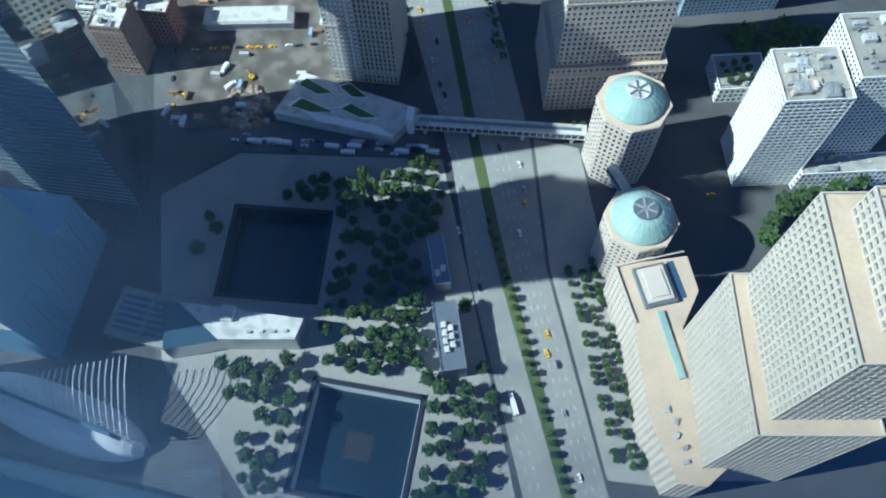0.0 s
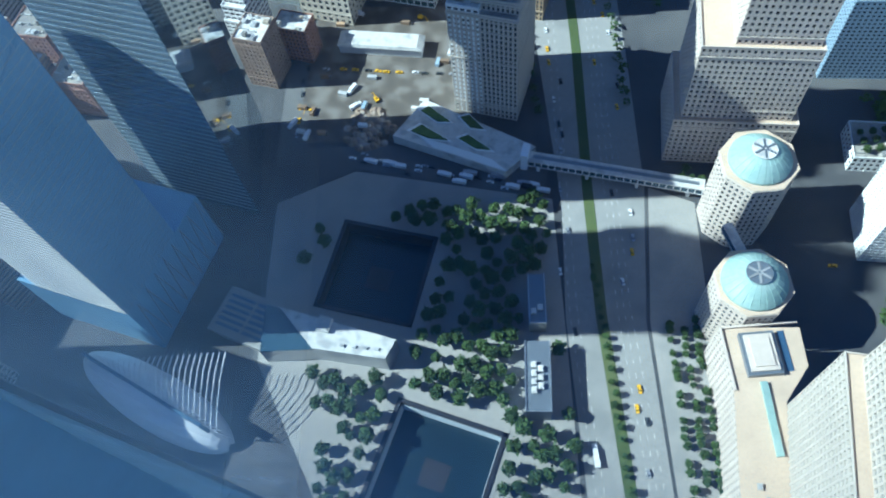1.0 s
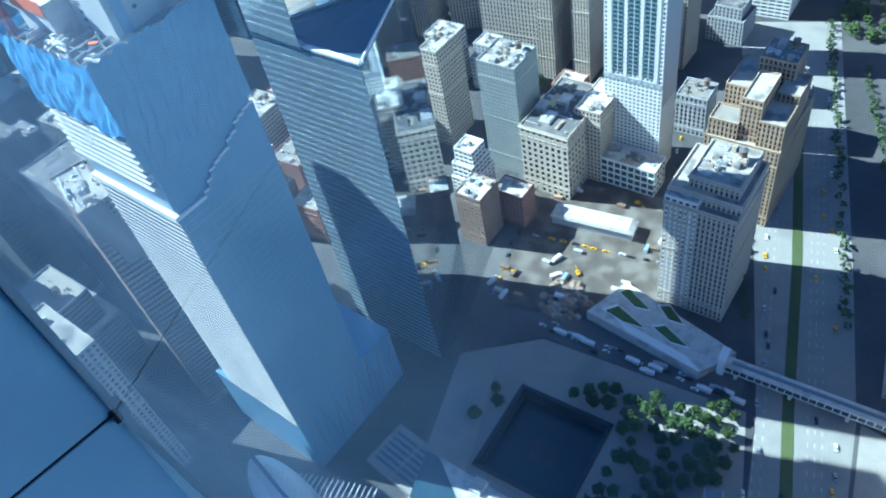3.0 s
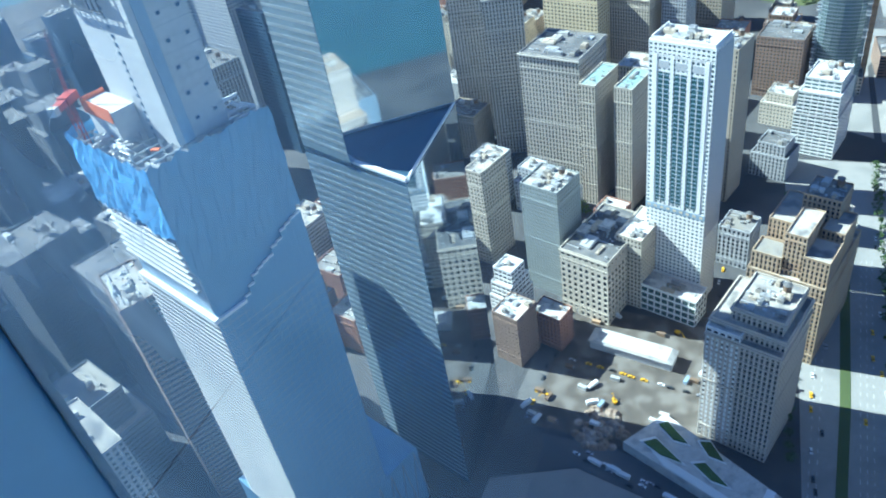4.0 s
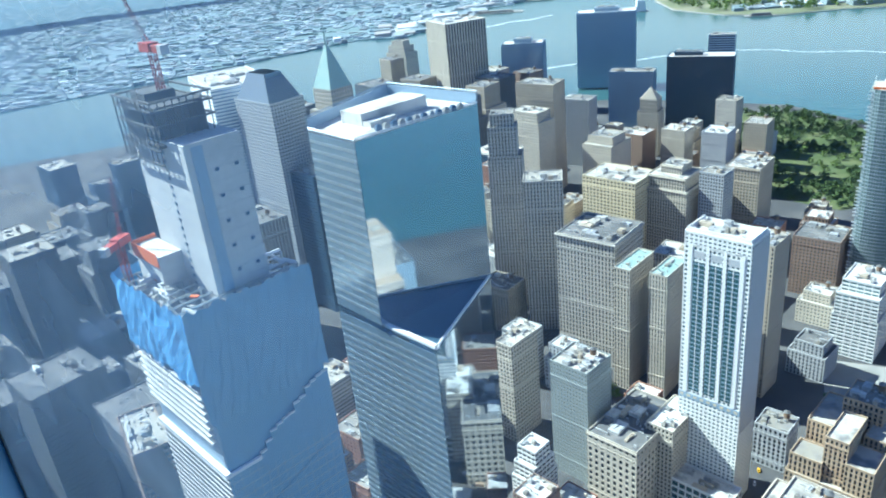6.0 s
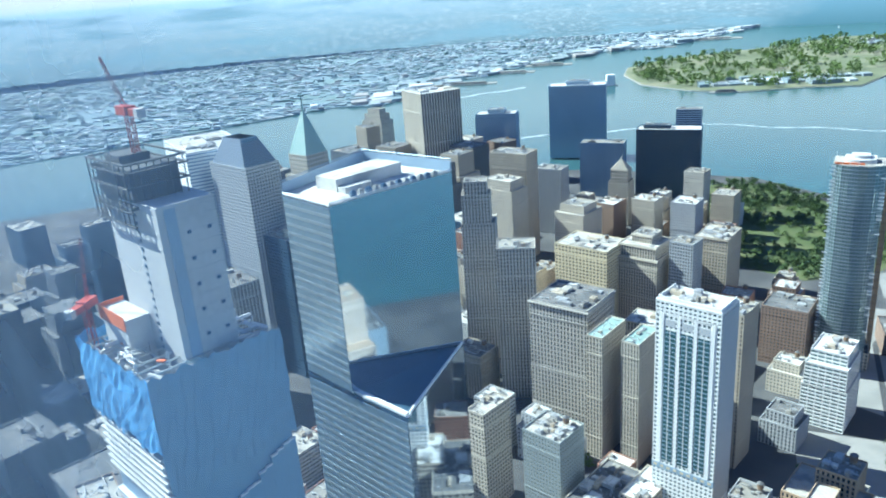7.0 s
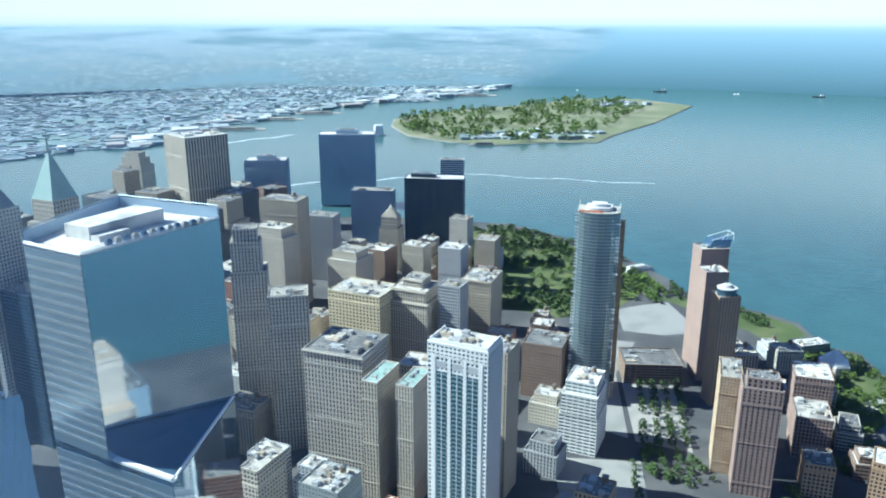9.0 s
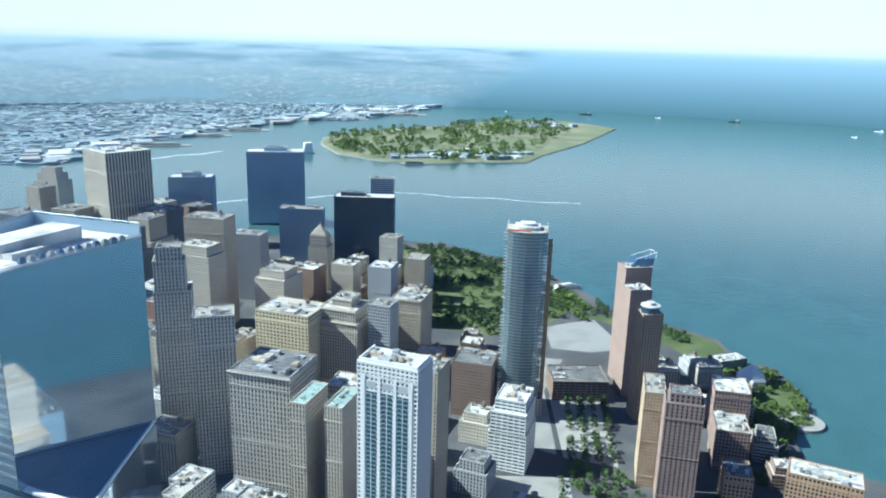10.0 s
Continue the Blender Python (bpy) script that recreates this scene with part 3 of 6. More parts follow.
tower("stepped_limestone_tower", "tall stepped limestone tower with fluted walls", -248.5, 656.7, 27.1, 24.0, 16, 199, M_GREYSTONE, M_GLASS, bay=3.0, pier=1.9, band=0.9, tiers=[(0.0, 123.4, 40.7, 38.4, 5.4, 4.8), (123.4, 159.2, 32.5, 31.2, 1.4, 2.4), (159.2, 187.1, 27.1, 24.0, 0.0, 0.0), (187.1, 199.0, 21.7, 19.2, 0.0, 0.0)], plant=2)
tower("limestone_block", "plain limestone office block with a flat roof", -200.6, 623.4, 34.9, 30.0, 16, 150, M_GREYSTONE, M_GLASS, bay=3.0, pier=1.8, band=0.8, plant=5)
tower("limestone_office_tower", "beige stepped office tower", -313.2, 932.3, 42.9, 28.9, -20, 125, M_LIME, M_GLASS, bay=3, pier=1.75, band=1.2, plant=5, tiers=[(0.0, 112.5, 51.5, 34.7, 0.0, 0.0), (112.5, 125.0, 42.9, 28.9, 0.0, 0.0)])
tower("ribbed_tower", "grey tower with close vertical ribs", -290.4, 1092.5, 43.1, 30.0, -10, 100, M_GREYWALL, M_GLASS, bay=2.4, pier=1.1, band=0.3, plant=8)
tower("brown_tower", "brown stone tower with white plant on its roof", -314.1, 981.5, 55.9, 35.0, -10, 150, M_BEIGE, M_GLASS, bay=3, pier=1.75, band=1.2, plant=12, tank=True)
tower("dark_glass_block", "dark blue glass block", -252.4, 1294.5, 74.3, 30.0, 0, 95, M_SLATE, M_SLATEGLASS, bay=3, pier=0.5, band=0.4, plant=6)
tower("beige_block", "pale office block with a stepped top", -214.4, 935.5, 34.9, 40.0, -18, 95, M_LIME, M_GLASS, bay=3, pier=1.75, band=1.9, plant=6, tiers=[(0.0, 85.5, 41.9, 48.0, 0.0, 0.0), (85.5, 95.0, 34.9, 32.0, 0.0, 0.0)])
tower("stepped_tower", "stepped brown and cream tower with an ornate crown", -110.9, 801.5, 39.0, 40.0, -18, 105, M_LIME, M_GLASS, bay=3, pier=1.6, band=0.9, cornice=0.8, plant=5, tiers=[(0.0, 84.0, 50.7, 48.0, 0.0, 0.0), (84.0, 96.6, 42.9, 40.0, 0.0, 0.0), (96.6, 105.0, 23.4, 24.0, 0.0, 4.0)])
tower("narrow_block", "narrow grey office block", -67.0, 787.0, 25.9, 25.0, -18, 105, M_GREYWALL, M_GLASS, bay=3, pier=1.2, band=1.4, plant=6)
tower("cluttered_office_block", "broad stone office block with a cluttered roof", -38.0, 833.1, 35.7, 45.8, -15, 100, M_BEIGE, M_GLASS, bay=3.2, pier=1.75, band=1.9, plant=16, tank=True, cornice=0.6)
tower("tan_tower", "tan tower with sheds on its roof", -10.5, 566.8, 24.3, 28.9, -20, 132, M_BEIGE, M_GLASS, bay=3, pier=1.75, band=1.0, plant=8, tank=True)
tower("dark_block", "dark brick block in the shade", 34.7, 750.9, 42.1, 40.0, -15, 60, M_BROWN, M_GLASS, bay=3.2, pier=1.75, band=1.9, plant=8, roof=M_ROOFD)
tower("white_balcony_tower", "white tower with stacked balcony bands", 66.7, 648.0, 35.9, 42.1, -18, 68, M_WHITE, M_TEAL, bay=6, floor=3.4, pier=0.8, band=1.5, plant=10, tank=True, roof=M_ROOFW, tiers=[(0.0, 37.4, 35.9, 42.1, 0.0, 0.0), (37.4, 57.8, 33.0, 42.1, 0.0, 0.0), (57.8, 68.0, 28.7, 33.7, 0.0, 2.1)], panes=60)


def curved_tower(x, y, rot, w, d, h):
    """A tall glass tower with a bowed front, thin slab edges at each floor and uneven balconies down one side."""
    par = thing("glass_apartment_tower", x, y, 0, rot, "tall curved pale green glass apartment tower with an unfinished top", "building")
    q = [(w / 2 * math.sin(radians(a)), -d * 0.28 - d * 0.34 * math.cos(radians(a))) for a in range(-80, 81, 20)] + [(w / 2, d / 2), (-w / 2, d / 2)]
    b, g = Boxes(), Boxes()
    poly_facade(b, g, q, 0, h, 2.3, 3.4, 0.25, 0.75, 0.6)
    part("wall", b, M_SPANDREL, par, "thin metal slab edges and mullions")
    part("glazing", g, M_PALEGLASS, par, "pale green window glass")
    bal = Boxes().box(-2.2, 2.2, -1.6, 1.2, 0, 0.25).box(-2.2, 2.2, -1.6, -1.5, 0.25, 1.2).mesh("balcony")
    rb = random.Random(61)
    for k in range(54):
        for sx, wide in ((-w / 2 + 0.6, 0.7), (w / 2 - 1.2, 0.25)):
            if rb.random() < wide:
                part("balcony", bal, M_WHITE, par, at=pose(sx, -d * 0.36 if sx < 0 else -d * 0.58, 18 + k * 3.4))
    part("roof", Boxes().prism(q, h + 0.02, h + 0.5), M_ROOF, par)
    crown = Boxes()
    for p in q:
        crown.bar((p[0] * 0.96, p[1] * 0.96, h + 0.5), (p[0] * 0.96, p[1] * 0.96, h + 5), 0.25)
    crown.prism([(a * 0.6, c * 0.6) for a, c in q], h + 0.5, h + 4).prism([(a * 0.35, c * 0.35) for a, c in q], h + 4, h + 7)
    part("unfinished_crown", crown, M_RAWCONC, par, "bare concrete and posts of the unfinished top")
    part("safety_mesh", Boxes().box(-w * 0.46, w * 0.1, -d * 0.5, -d * 0.47, h + 0.5, h + 2.4), M_SAFETY, par)


curved_tower(81.5, 752, -8, 42, 32, 201)
tower("red_apartment_tower", "slender pinkish brick apartment tower with a glass top", 216.2, 841.2, 31.5, 25.0, 10, 140, M_PINKBRICK, M_GLASS, bay=3, floor=3.2, pier=1.75, band=1.9, plant=3)
tower("red_apartment_tower", "slender pinkish brick apartment tower with white roof sheds", 211.6, 805.3, 25.2, 25.0, 10, 125, M_PINKBRICK, M_GLASS, bay=3, floor=3.2, pier=1.75, band=1.9, plant=6, roof=M_ROOFW)
tower("round_topped_tower", "slim tower with a round white crown and glass bay", 211.5, 745.8, 21.8, 20.0, 10, 118, M_TANBRICK, M_BLUEGLASS, bay=3, floor=3.2, pier=1.2, band=1.0, plant=2, roof=M_ROOFW)
tower("twin_bay_apartment_tower", "tan brick apartment tower with dark vertical bays", 203.6, 589.1, 31.3, 26.0, -12, 105, M_PINKBRICK, M_GLASS, bay=3.9, floor=3.1, pier=2.2, band=0.8, plant=5, roof=M_ROOFD, panes=200, tiers=[(0.0, 97.7, 31.3, 26.0, 0.0, 0.0), (97.7, 105.0, 25.0, 18.2, 0.0, 0.0)])
tower("orange_apartment_tower", "orange brick apartment tower", 189.5, 628.8, 18.4, 42.0, -12, 92, M_TERRA, M_GLASS, bay=2.6, floor=3.1, pier=1.75, band=1.9, plant=5, panes=120)
tower("low_block", "low brick block with a white roof", 293.5, 718.2, 34.3, 40.0, -12, 52, M_PINKBRICK, M_GLASS, bay=3.2, plant=6, roof=M_ROOFW)
tower("low_block", "low brick block with pale terraces", 275.0, 659.9, 30.8, 40.0, -12, 40, M_PINKBRICK, M_GLASS, bay=3.2, plant=6)
tower("low_block", "low brick block with a dark roof", 258.5, 594.2, 23.7, 30.0, -12, 30, M_TANBRICK, M_GLASS, bay=3.2, plant=6, roof=M_ROOFD)
tower("brick_apartment_block", "low brick apartment block with pale stepped roofs", 319.4, 565.4, 56.3, 27.4, -25, 45, M_TANBRICK, M_GLASS, bay=3.2, plant=14, roof=M_ROOFW)
tower("ornate_office_block", "ornate pale terracotta office block with a cluttered roof", 20.0, 321.9, 39.5, 42.9, -20, 99, M_GRIDSTONE, M_GLASS, bay=2.6, floor=4.0, pier=1.3, band=0.7, plant=14, cornice=0.7, roof=M_ROOF, panes=160, tank=True, deep=0.9, tiers=[(0, 84, 39.5, 42.9, 0, 0), (84, 91, 39.5, 38, 0, 2), (91, 99, 27, 32, 3, 3)])
tower("white_side_block", "white brick side block with dark window strips", 6.0, 314.9, 18.4, 20.0, -20, 88, M_WHITE, M_GLASS, bay=3.6, floor=3.6, pier=1.2, band=1.8, plant=5, roof=M_ROOFW, panes=80)
tower("stepped_tan_block", "stepped tan brick block with a cluttered roof", 46.1, 415.4, 39.9, 60.0, -20, 95, M_TERRA, M_GLASS, bay=2.6, floor=3.5, pier=1.3, band=0.6, plant=10, tank=True, roof=M_ROOF, tiers=[(0, 62, 45.9, 66, 0, 0), (62.05, 74, 18, 16, -13, -23), (62.05, 86, 15, 34, -13, 6), (62.05, 80, 15, 22, 15, -20), (62.05, 92, 12.5, 30, 1.5, -14), (62.05, 84, 13, 24, 15.5, 6), (62.05, 96, 22, 22, 3, 19)], panes=60)
tower("grey_apartment_tower", "grey-green slab tower with roof plant", -118.0, 431.8, 30.1, 29.1, -20, 92, M_GREENGREY, M_GLASS, bay=2.6, floor=3.2, pier=1.6, band=1.5, plant=14, tank=True, panes=150)
tower("limestone_hall", "lower limestone block with arched windows and a dark roof", -78.9, 423.8, 37.2, 60.0, -20, 55, M_LIME, M_GLASS, bay=4.5, floor=5, pier=2.2, band=1.9, roof=M_ROOFD, plant=14, cornice=0.6)
tower("small_red_building", "small orange-red brick building with a white roof", -106.5, 370.1, 22.9, 16.0, -20, 28, M_RED, M_GLASS, bay=3.0, plant=8, roof=M_ROOFW)
tower("small_stepped_building", "small white stepped building", -136.8, 380.2, 18.5, 25.8, -20, 55, M_WHITE, M_GLASS, bay=4, floor=3.4, pier=0.6, band=1.5, plant=5, roof=M_ROOFW, tiers=[(0.0, 33.0, 18.5, 25.8, 0.0, 0.0), (33.0, 44.0, 16.7, 21.9, 0.0, 0.0), (44.0, 55.0, 14.8, 15.5, 0.0, 0.0)])
tower("pale_tower", "slim pale tower with jagged lit edges", -173.8, 458.5, 15.4, 31.0, -20, 85, M_LIME, M_GLASS, bay=3, plant=4)
tower("slim_white_tower", "slim pale tower with a stepped crown", -754.5, 1433, 54, 40.0, -15, 128, M_LIME, M_GLASS, bay=3, pier=1.75, band=1.0, plant=2, tiers=[(0.0, 104, 54, 38.0, 0.0, 0.0), (104, 118, 44, 30.0, 0.0, 0.0), (118, 128.0, 32, 20.0, 0.0, 0.0)])
tower("granite_tower", "grey granite tower with a tall sloping roof", -484, 622.0, 64, 40.0, -20, 220, M_GREYWALL, M_BLUEGLASS, bay=3.4, pier=1.5, band=1.4, plant=0)
tower("banded_tower", "broad silver tower with dark floor bands", -572, 673, 108, 68, -37, 228, M_WHITE, M_SLATEGLASS, bay=40, pier=0, band=2.0, plant=8, roof=M_ROOFW)
tower("flat_roofed_block", "dark flat-topped office block with pale roof plant", -465.3, 623.6, 107.3, 40.0, -20, 150, M_DARK, M_GLASS, bay=4, pier=0.8, band=1.8, plant=24)
tower("dark_slab", "dark slab tower near the east river", -1062.3, 801.2, 59.1, 40.0, -20, 60, M_DARK, M_GLASS, bay=3, plant=6)
tower("dark_slab", "dark slab tower near the east river", -772.1, 683.3, 19.9, 40.0, -20, 120, M_DARK, M_GLASS, bay=3, plant=6)

# ---- the two tallest neighbours ----
def poly_tower(par, poly, z0, z1, glass, floor=4.0, inset=0.25, edge=None, name="glazing"):
    part(name, Boxes().prism(poly, z0, z1), glass, par)
    b = Boxes()
    n = len(poly)
    cx, cy = sum(p[0] for p in poly) / n, sum(p[1] for p in poly) / n
    k = z0 + floor
    while k < z1 - 1:
        if edge:
            if isinstance(b, Boxes):
                b.prism([(cx + (x - cx) * 1.004, cy + (y - cy) * 1.004) for x, y in poly], -inset / 2, inset / 2)
                b = b.mesh("floor_band")
            part("floor_band", b, edge, par, at=pose(0, 0, k))
        k += floor


w4 = thing("mirror_glass_tower", -155, 285, 0, 0, "tall mirror-glass skyscraper with a notched corner terrace", "skyscraper")
UP = [(-35.1, -18.4), (-4.0, -31.8), (25.5, 27.4), (-28, 43)]
LOW = [(-35.1, -18.4), (27, -42), (25.5, 27.4), (-31, 26)]
ZT = 299.5


def face_strips(par, a, c, z0, z1, step, tall, out, glass, metal, names):
    """A glass sheet over one face, with a metal strip at every floor."""
    a, c = Vector((*a, 0)), Vector((*c, 0))
    turn, ln = math.degrees(math.atan2(c.y - a.y, c.x - a.x)), (c - a).length
    sheet_ = part(names[0], Boxes().box(0.2, ln - 0.2, -out, 0.05, z0, z1), glass, par, at=pose(a.x, a.y, 0, 0, 0, turn))
    strip_mesh = Boxes().box(0.25, ln - 0.25, -out - 0.1, -out + 0.02, 0, tall).mesh(names[1])
    z = z0 + step
    while z < z1 - tall:
        part(names[1], strip_mesh, metal, sheet_, at=pose(0, 0, z))
        z += step


part("glazing", Boxes().prism(LOW, 0, 212), M_MIRROR, w4)
face_strips(w4, LOW[0], LOW[1], 1, 210.5, 4.0, 1.5, 0.15, M_MIRROR2, M_SPANDREL, ("striped_face", "spandrel"))
# dark glass colour puts the tower's own shade on the terrace floor
part("terrace", Boxes().prism(LOW, 212.05, 213.0), M_BLUEGLASS, w4, "terrace floor in the notch, coloured dark blue for its shade")
rim = Boxes()
for (ax, ay), (bx, by) in ((LOW[0], LOW[1]), (LOW[1], LOW[2])):
    ln = math.hypot(bx - ax, by - ay)
    rim.box(0, ln, 0, 2.4 if ax < 0 else 0.8, 213.02, 214.2, pose(ax, ay, 0, 0, 0, math.degrees(math.atan2(by - ay, bx - ax))))
part("terrace_rim", rim, M_STEELW, w4, "white rim round the notch terrace")
part("upper_glazing", Boxes().prism(UP, 213.05, ZT), M_MIRROR, w4)
face_strips(w4, UP[0], UP[1], 214.5, ZT - 1, 4.2, 1.5, 0.12, M_MIRROR2, M_SPANDREL, ("striped_face", "spandrel"))
part("roof", Boxes().prism([(x * 0.97, y * 0.97) for x, y in UP], ZT + 0.02, ZT + 0.4), M_ROOFW, w4, "white roof behind a tall parapet screen")
for i in range(4):
    scr = Boxes()
    a, c = Vector((*UP[i], 0)), Vector((*UP[(i + 1) % 4], 0))
    tall = 1.4 if i < 2 else 6.0
    for k in range(25):
        p = a.lerp(c, k / 24)
        scr.bar((p.x, p.y, ZT), (p.x, p.y, ZT + tall), 0.18)
    for z in (ZT + tall / 2, ZT + tall):
        scr.bar((a.x, a.y, z), (c.x, c.y, z), 0.22)
    if i > 1:
        part("screen_panel", Boxes().box(0.3, (c - a).length - 0.3, 0.25, 0.4, ZT + 0.1, ZT + 5.2), M_SLATE, w4, at=pose(a.x, a.y, 0, 0, 0, math.degrees(math.atan2(c.y - a.y, c.x - a.x))))
    part("parapet_screen", scr, M_STEELW if i < 2 else M_SLATE, w4, "open steel screen round the roof")
part("penthouse", Boxes().prism([(-24, -8), (-11, -13), (4, 20), (-11, 25)], ZT + 0.45, ZT + 6), M_ROOFW, w4, "long white plant room")
part("penthouse_step", Boxes().prism([(-10.5, -13), (-6, -14.5), (0, -2), (-4.5, 0)], ZT + 0.45, ZT + 3), M_ROOFW, w4)
for k in range(12):
    part("roof_unit", Boxes().box(-1.2, 1.2, -1.0, 1.0, 0, 2.0).box(-0.8, 0.8, -0.6, 0.6, 2.0, 2.5), M_UNIT if k % 2 else M_DARK, w4, at=pose(-1 + k * 2.0, -17 + k * 3.2, ZT + 0.4, 0, 0, 57))
rail = Boxes()
for k in range(10):
    rail.bar((-4 + k * 2.9, -24 + k * 4.5, ZT + 0.4), (-4 + k * 2.9, -24 + k * 4.5, ZT + 1.6), 0.1)
rail.bar((-4, -24, ZT + 1.6), (22.1, 16.5, ZT + 1.6), 0.12)
part("window_cleaning_rail", rail, M_STEEL, w4)

w3 = thing("unfinished_tower", -192.3, 194.8, 0, -22, "unfinished skyscraper wrapped in blue netting with a concrete core", "skyscraper")
W3, D3 = 54.0, 49.0
part("podium_glazing", Boxes().box(-W3 / 2 - 14, W3 / 2, -D3 / 2, D3 / 2 + 24, 0, 46), M_WRAP, w3, "blue glass podium")
part("lower_glazing", Boxes().box(-W3 / 2, W3 / 2, -D3 / 2, D3 / 2, 46.05, 201), M_WRAP, w3, "blue film-covered lower glazing")
part("upper_structure", Boxes().box(-W3 / 2 + 1, W3 / 2 - 1, -D3 / 2 + 1, D3 / 2 - 1, 201.05, 258), M_WRAP, w3, "netted upper floors")
brace = Boxes()
for k in range(8):
    y0 = -D3 / 2 + 2 + k * 9
    brace.bar((W3 / 2 + 0.3, y0, 3), (W3 / 2 + 0.3, y0 + 5, 44), 0.25).bar((W3 / 2 + 0.3, y0 + 5, 44), (W3 / 2 + 0.3, y0 + 9, 3), 0.25)
part("brace", brace, M_STEEL, w3, "diagonal steel bracing behind the podium glass")
slab = Boxes().box(-W3 / 2 - 0.7, W3 / 2 + 0.2, -D3 / 2 - 0.5, -D3 / 2 + 0.3, 0, 0.5).mesh("floor_slab")
# a dark sheet paints the shade of the open floors between slab edges
part("open_floors", Boxes().box(-W3 / 2 + 0.3, W3 / 2 - 0.3, -D3 / 2 - 0.2, -D3 / 2 + 0.4, 46.1, 199.9), M_HAZEL, w3, "dark sheet for the shade of open floors behind the slab edges")
for k in range(50):
    part("floor_slab", slab, M_RAWCONC, w3, at=pose(0, 0, 48 + k * 3.05))
slab2 = Boxes().box(-W3 / 2 - 1, W3 / 2 - 3, -D3 / 2 - 1.6, -D3 / 2 + 1.6, 0, 0.8).mesh("floor_slab")
for k in range(8):
    part("floor_slab", slab2, M_RAWCONC, w3, at=pose(0, 0, 214 + k * 3.2))
# slate sheet added as shade behind the upper slab edges
part("netted_floors", Boxes().box(-W3 / 2 + 0.8, W3 / 2 - 1.2, -D3 / 2 + 0.6, -D3 / 2 + 1.2, 203, 240), M_SLATE, w3, "blue-grey sheet for the shade of netted floors behind the slab edges")
part("ledge", Boxes().box(-W3 / 2 - 1.2, W3 / 2 + 0.8, -D3 / 2 - 1.2, -D3 / 2 + 1, 200, 202).box(W3 / 2 - 0.6, W3 / 2 + 0.7, -D3 / 2 + 1, -D3 / 2 + 14, 200, 201.4), M_STEELW, w3, "pale ledge where the cladding stops")
# the cladding climbs in steps towards the back: each panel column ends a little higher
jag = random.Random(12)
edge_z = 201.0
for k in range(12):
    y0, y1 = -D3 / 2 + 14 + k * 2.9, -D3 / 2 + 14 + (k + 1) * 2.9
    edge_z += jag.choice((0.5, 1.2, 3.2, 1.0))
    part("cladding_column", Boxes().box(W3 / 2 - 0.5, W3 / 2 + 0.12, y0 + 0.03, y1 - 0.03, 196, edge_z), M_WRAP, w3)
    part("cladding_edge", Boxes().box(W3 / 2 - 0.5, W3 / 2 + 0.35, y0, y1, edge_z + 0.01, edge_z + 0.9), M_STEELW, w3)
gridm = Boxes()
for k in range(38):
    gridm.box(W3 / 2 + 0.01, W3 / 2 + 0.09, -D3 / 2 + 0.5, D3 / 2 - 0.2, 48 + k * 4.0, 48.35 + k * 4.0)
for k in range(14):
    gridm.box(W3 / 2 + 0.01, W3 / 2 + 0.07, -D3 / 2 + 1 + k * 3.6, -D3 / 2 + 1.2 + k * 3.6, 46.2, 199.8)
part("curtain_wall_grid", gridm, M_SPANDREL, w3, "fine pale grid of the film-covered curtain wall")
rg = random.Random(3)


def net_sheet(a, c, z0, z1):
    """Loose netting with folds and an uneven hem."""
    b, n, m = Boxes(), 26, 8
    for j in range(m + 1):
        for i in range(n + 1):
            p = Vector((*a, 0)).lerp(Vector((*c, 0)), i / n)
            f = rg.uniform(-0.35, 0.35)
            b.v.append((p.x + f, p.y + f, z0 + (z1 - z0) * j / m + (rg.uniform(-3, 1.5) if j == 0 else rg.uniform(-1.2, 1.2) if j == m else 0)))
    b.f = [(j * (n + 1) + i, j * (n + 1) + i + 1, (j + 1) * (n + 1) + i + 1, (j + 1) * (n + 1) + i) for j in range(m) for i in range(n)]
    return b


for a, c, z0 in (((-W3 / 2 - 2, -D3 / 2 - 2.2), (W3 / 2 + 1.6, -D3 / 2 - 2.2), 240), ((W3 / 2 + 1.6, -D3 / 2 - 2), (W3 / 2 + 1.6, D3 / 2), 226), ((-W3 / 2 - 2, D3 / 2), (-W3 / 2 - 2, -D3 / 2 - 2), 240)):
    part("safety_net", net_sheet(a, c, z0, 269), M_WRAP if z0 < 230 else M_NET, w3, "blue safety netting")
part("deck", Boxes().box(-W3 / 2, W3 / 2, -D3 / 2, D3 / 2, 258.05, 259), M_RAWCONC, w3)
beam = Boxes().box(-0.25, 0.25, -D3 / 2, D3 / 2, 0, 0.6).mesh("beam")
beam2 = Boxes().box(-W3 / 2, W3 / 2, -0.25, 0.25, 0, 0.6).mesh("beam")
post = Boxes().box(-0.35, 0.35, -0.35, 0.35, 0, 10).mesh("post")
for k in range(10):
    part("beam", beam, M_STEELW if k % 2 else M_STEEL, w3, at=pose(-W3 / 2 + 1 + k * 5.7, 0, 265.5))
    part("beam", beam2, M_STEEL, w3, at=pose(0, -D3 / 2 + 1 + k * 5.2, 264.8))
for i in range(5):
    for j in range(5):
        part("post", post, M_STEEL, w3, at=pose(-W3 / 2 + 1.5 + i * 12.7, -D3 / 2 + 1.5 + j * 11.4, 259))
for k in range(26):
    part("stacked_materials", Boxes().box(-1.6, 1.6, -0.8, 0.8, 0, rg.uniform(0.5, 1.6)), (M_ROOFW, M_UNIT, M_WOOD, M_SAFETY)[k % 4], w3, at=pose(rg.uniform(-25, 25), rg.uniform(-22, 22), 266.2 if k % 2 else 259.05, 0, 0, rg.uniform(0, 180)))
core = part("concrete_core", Boxes().box(-20, 18.5, -8, 13, 259.02, 320), M_RAWCONC, w3, "pale concrete core rising above the steel")
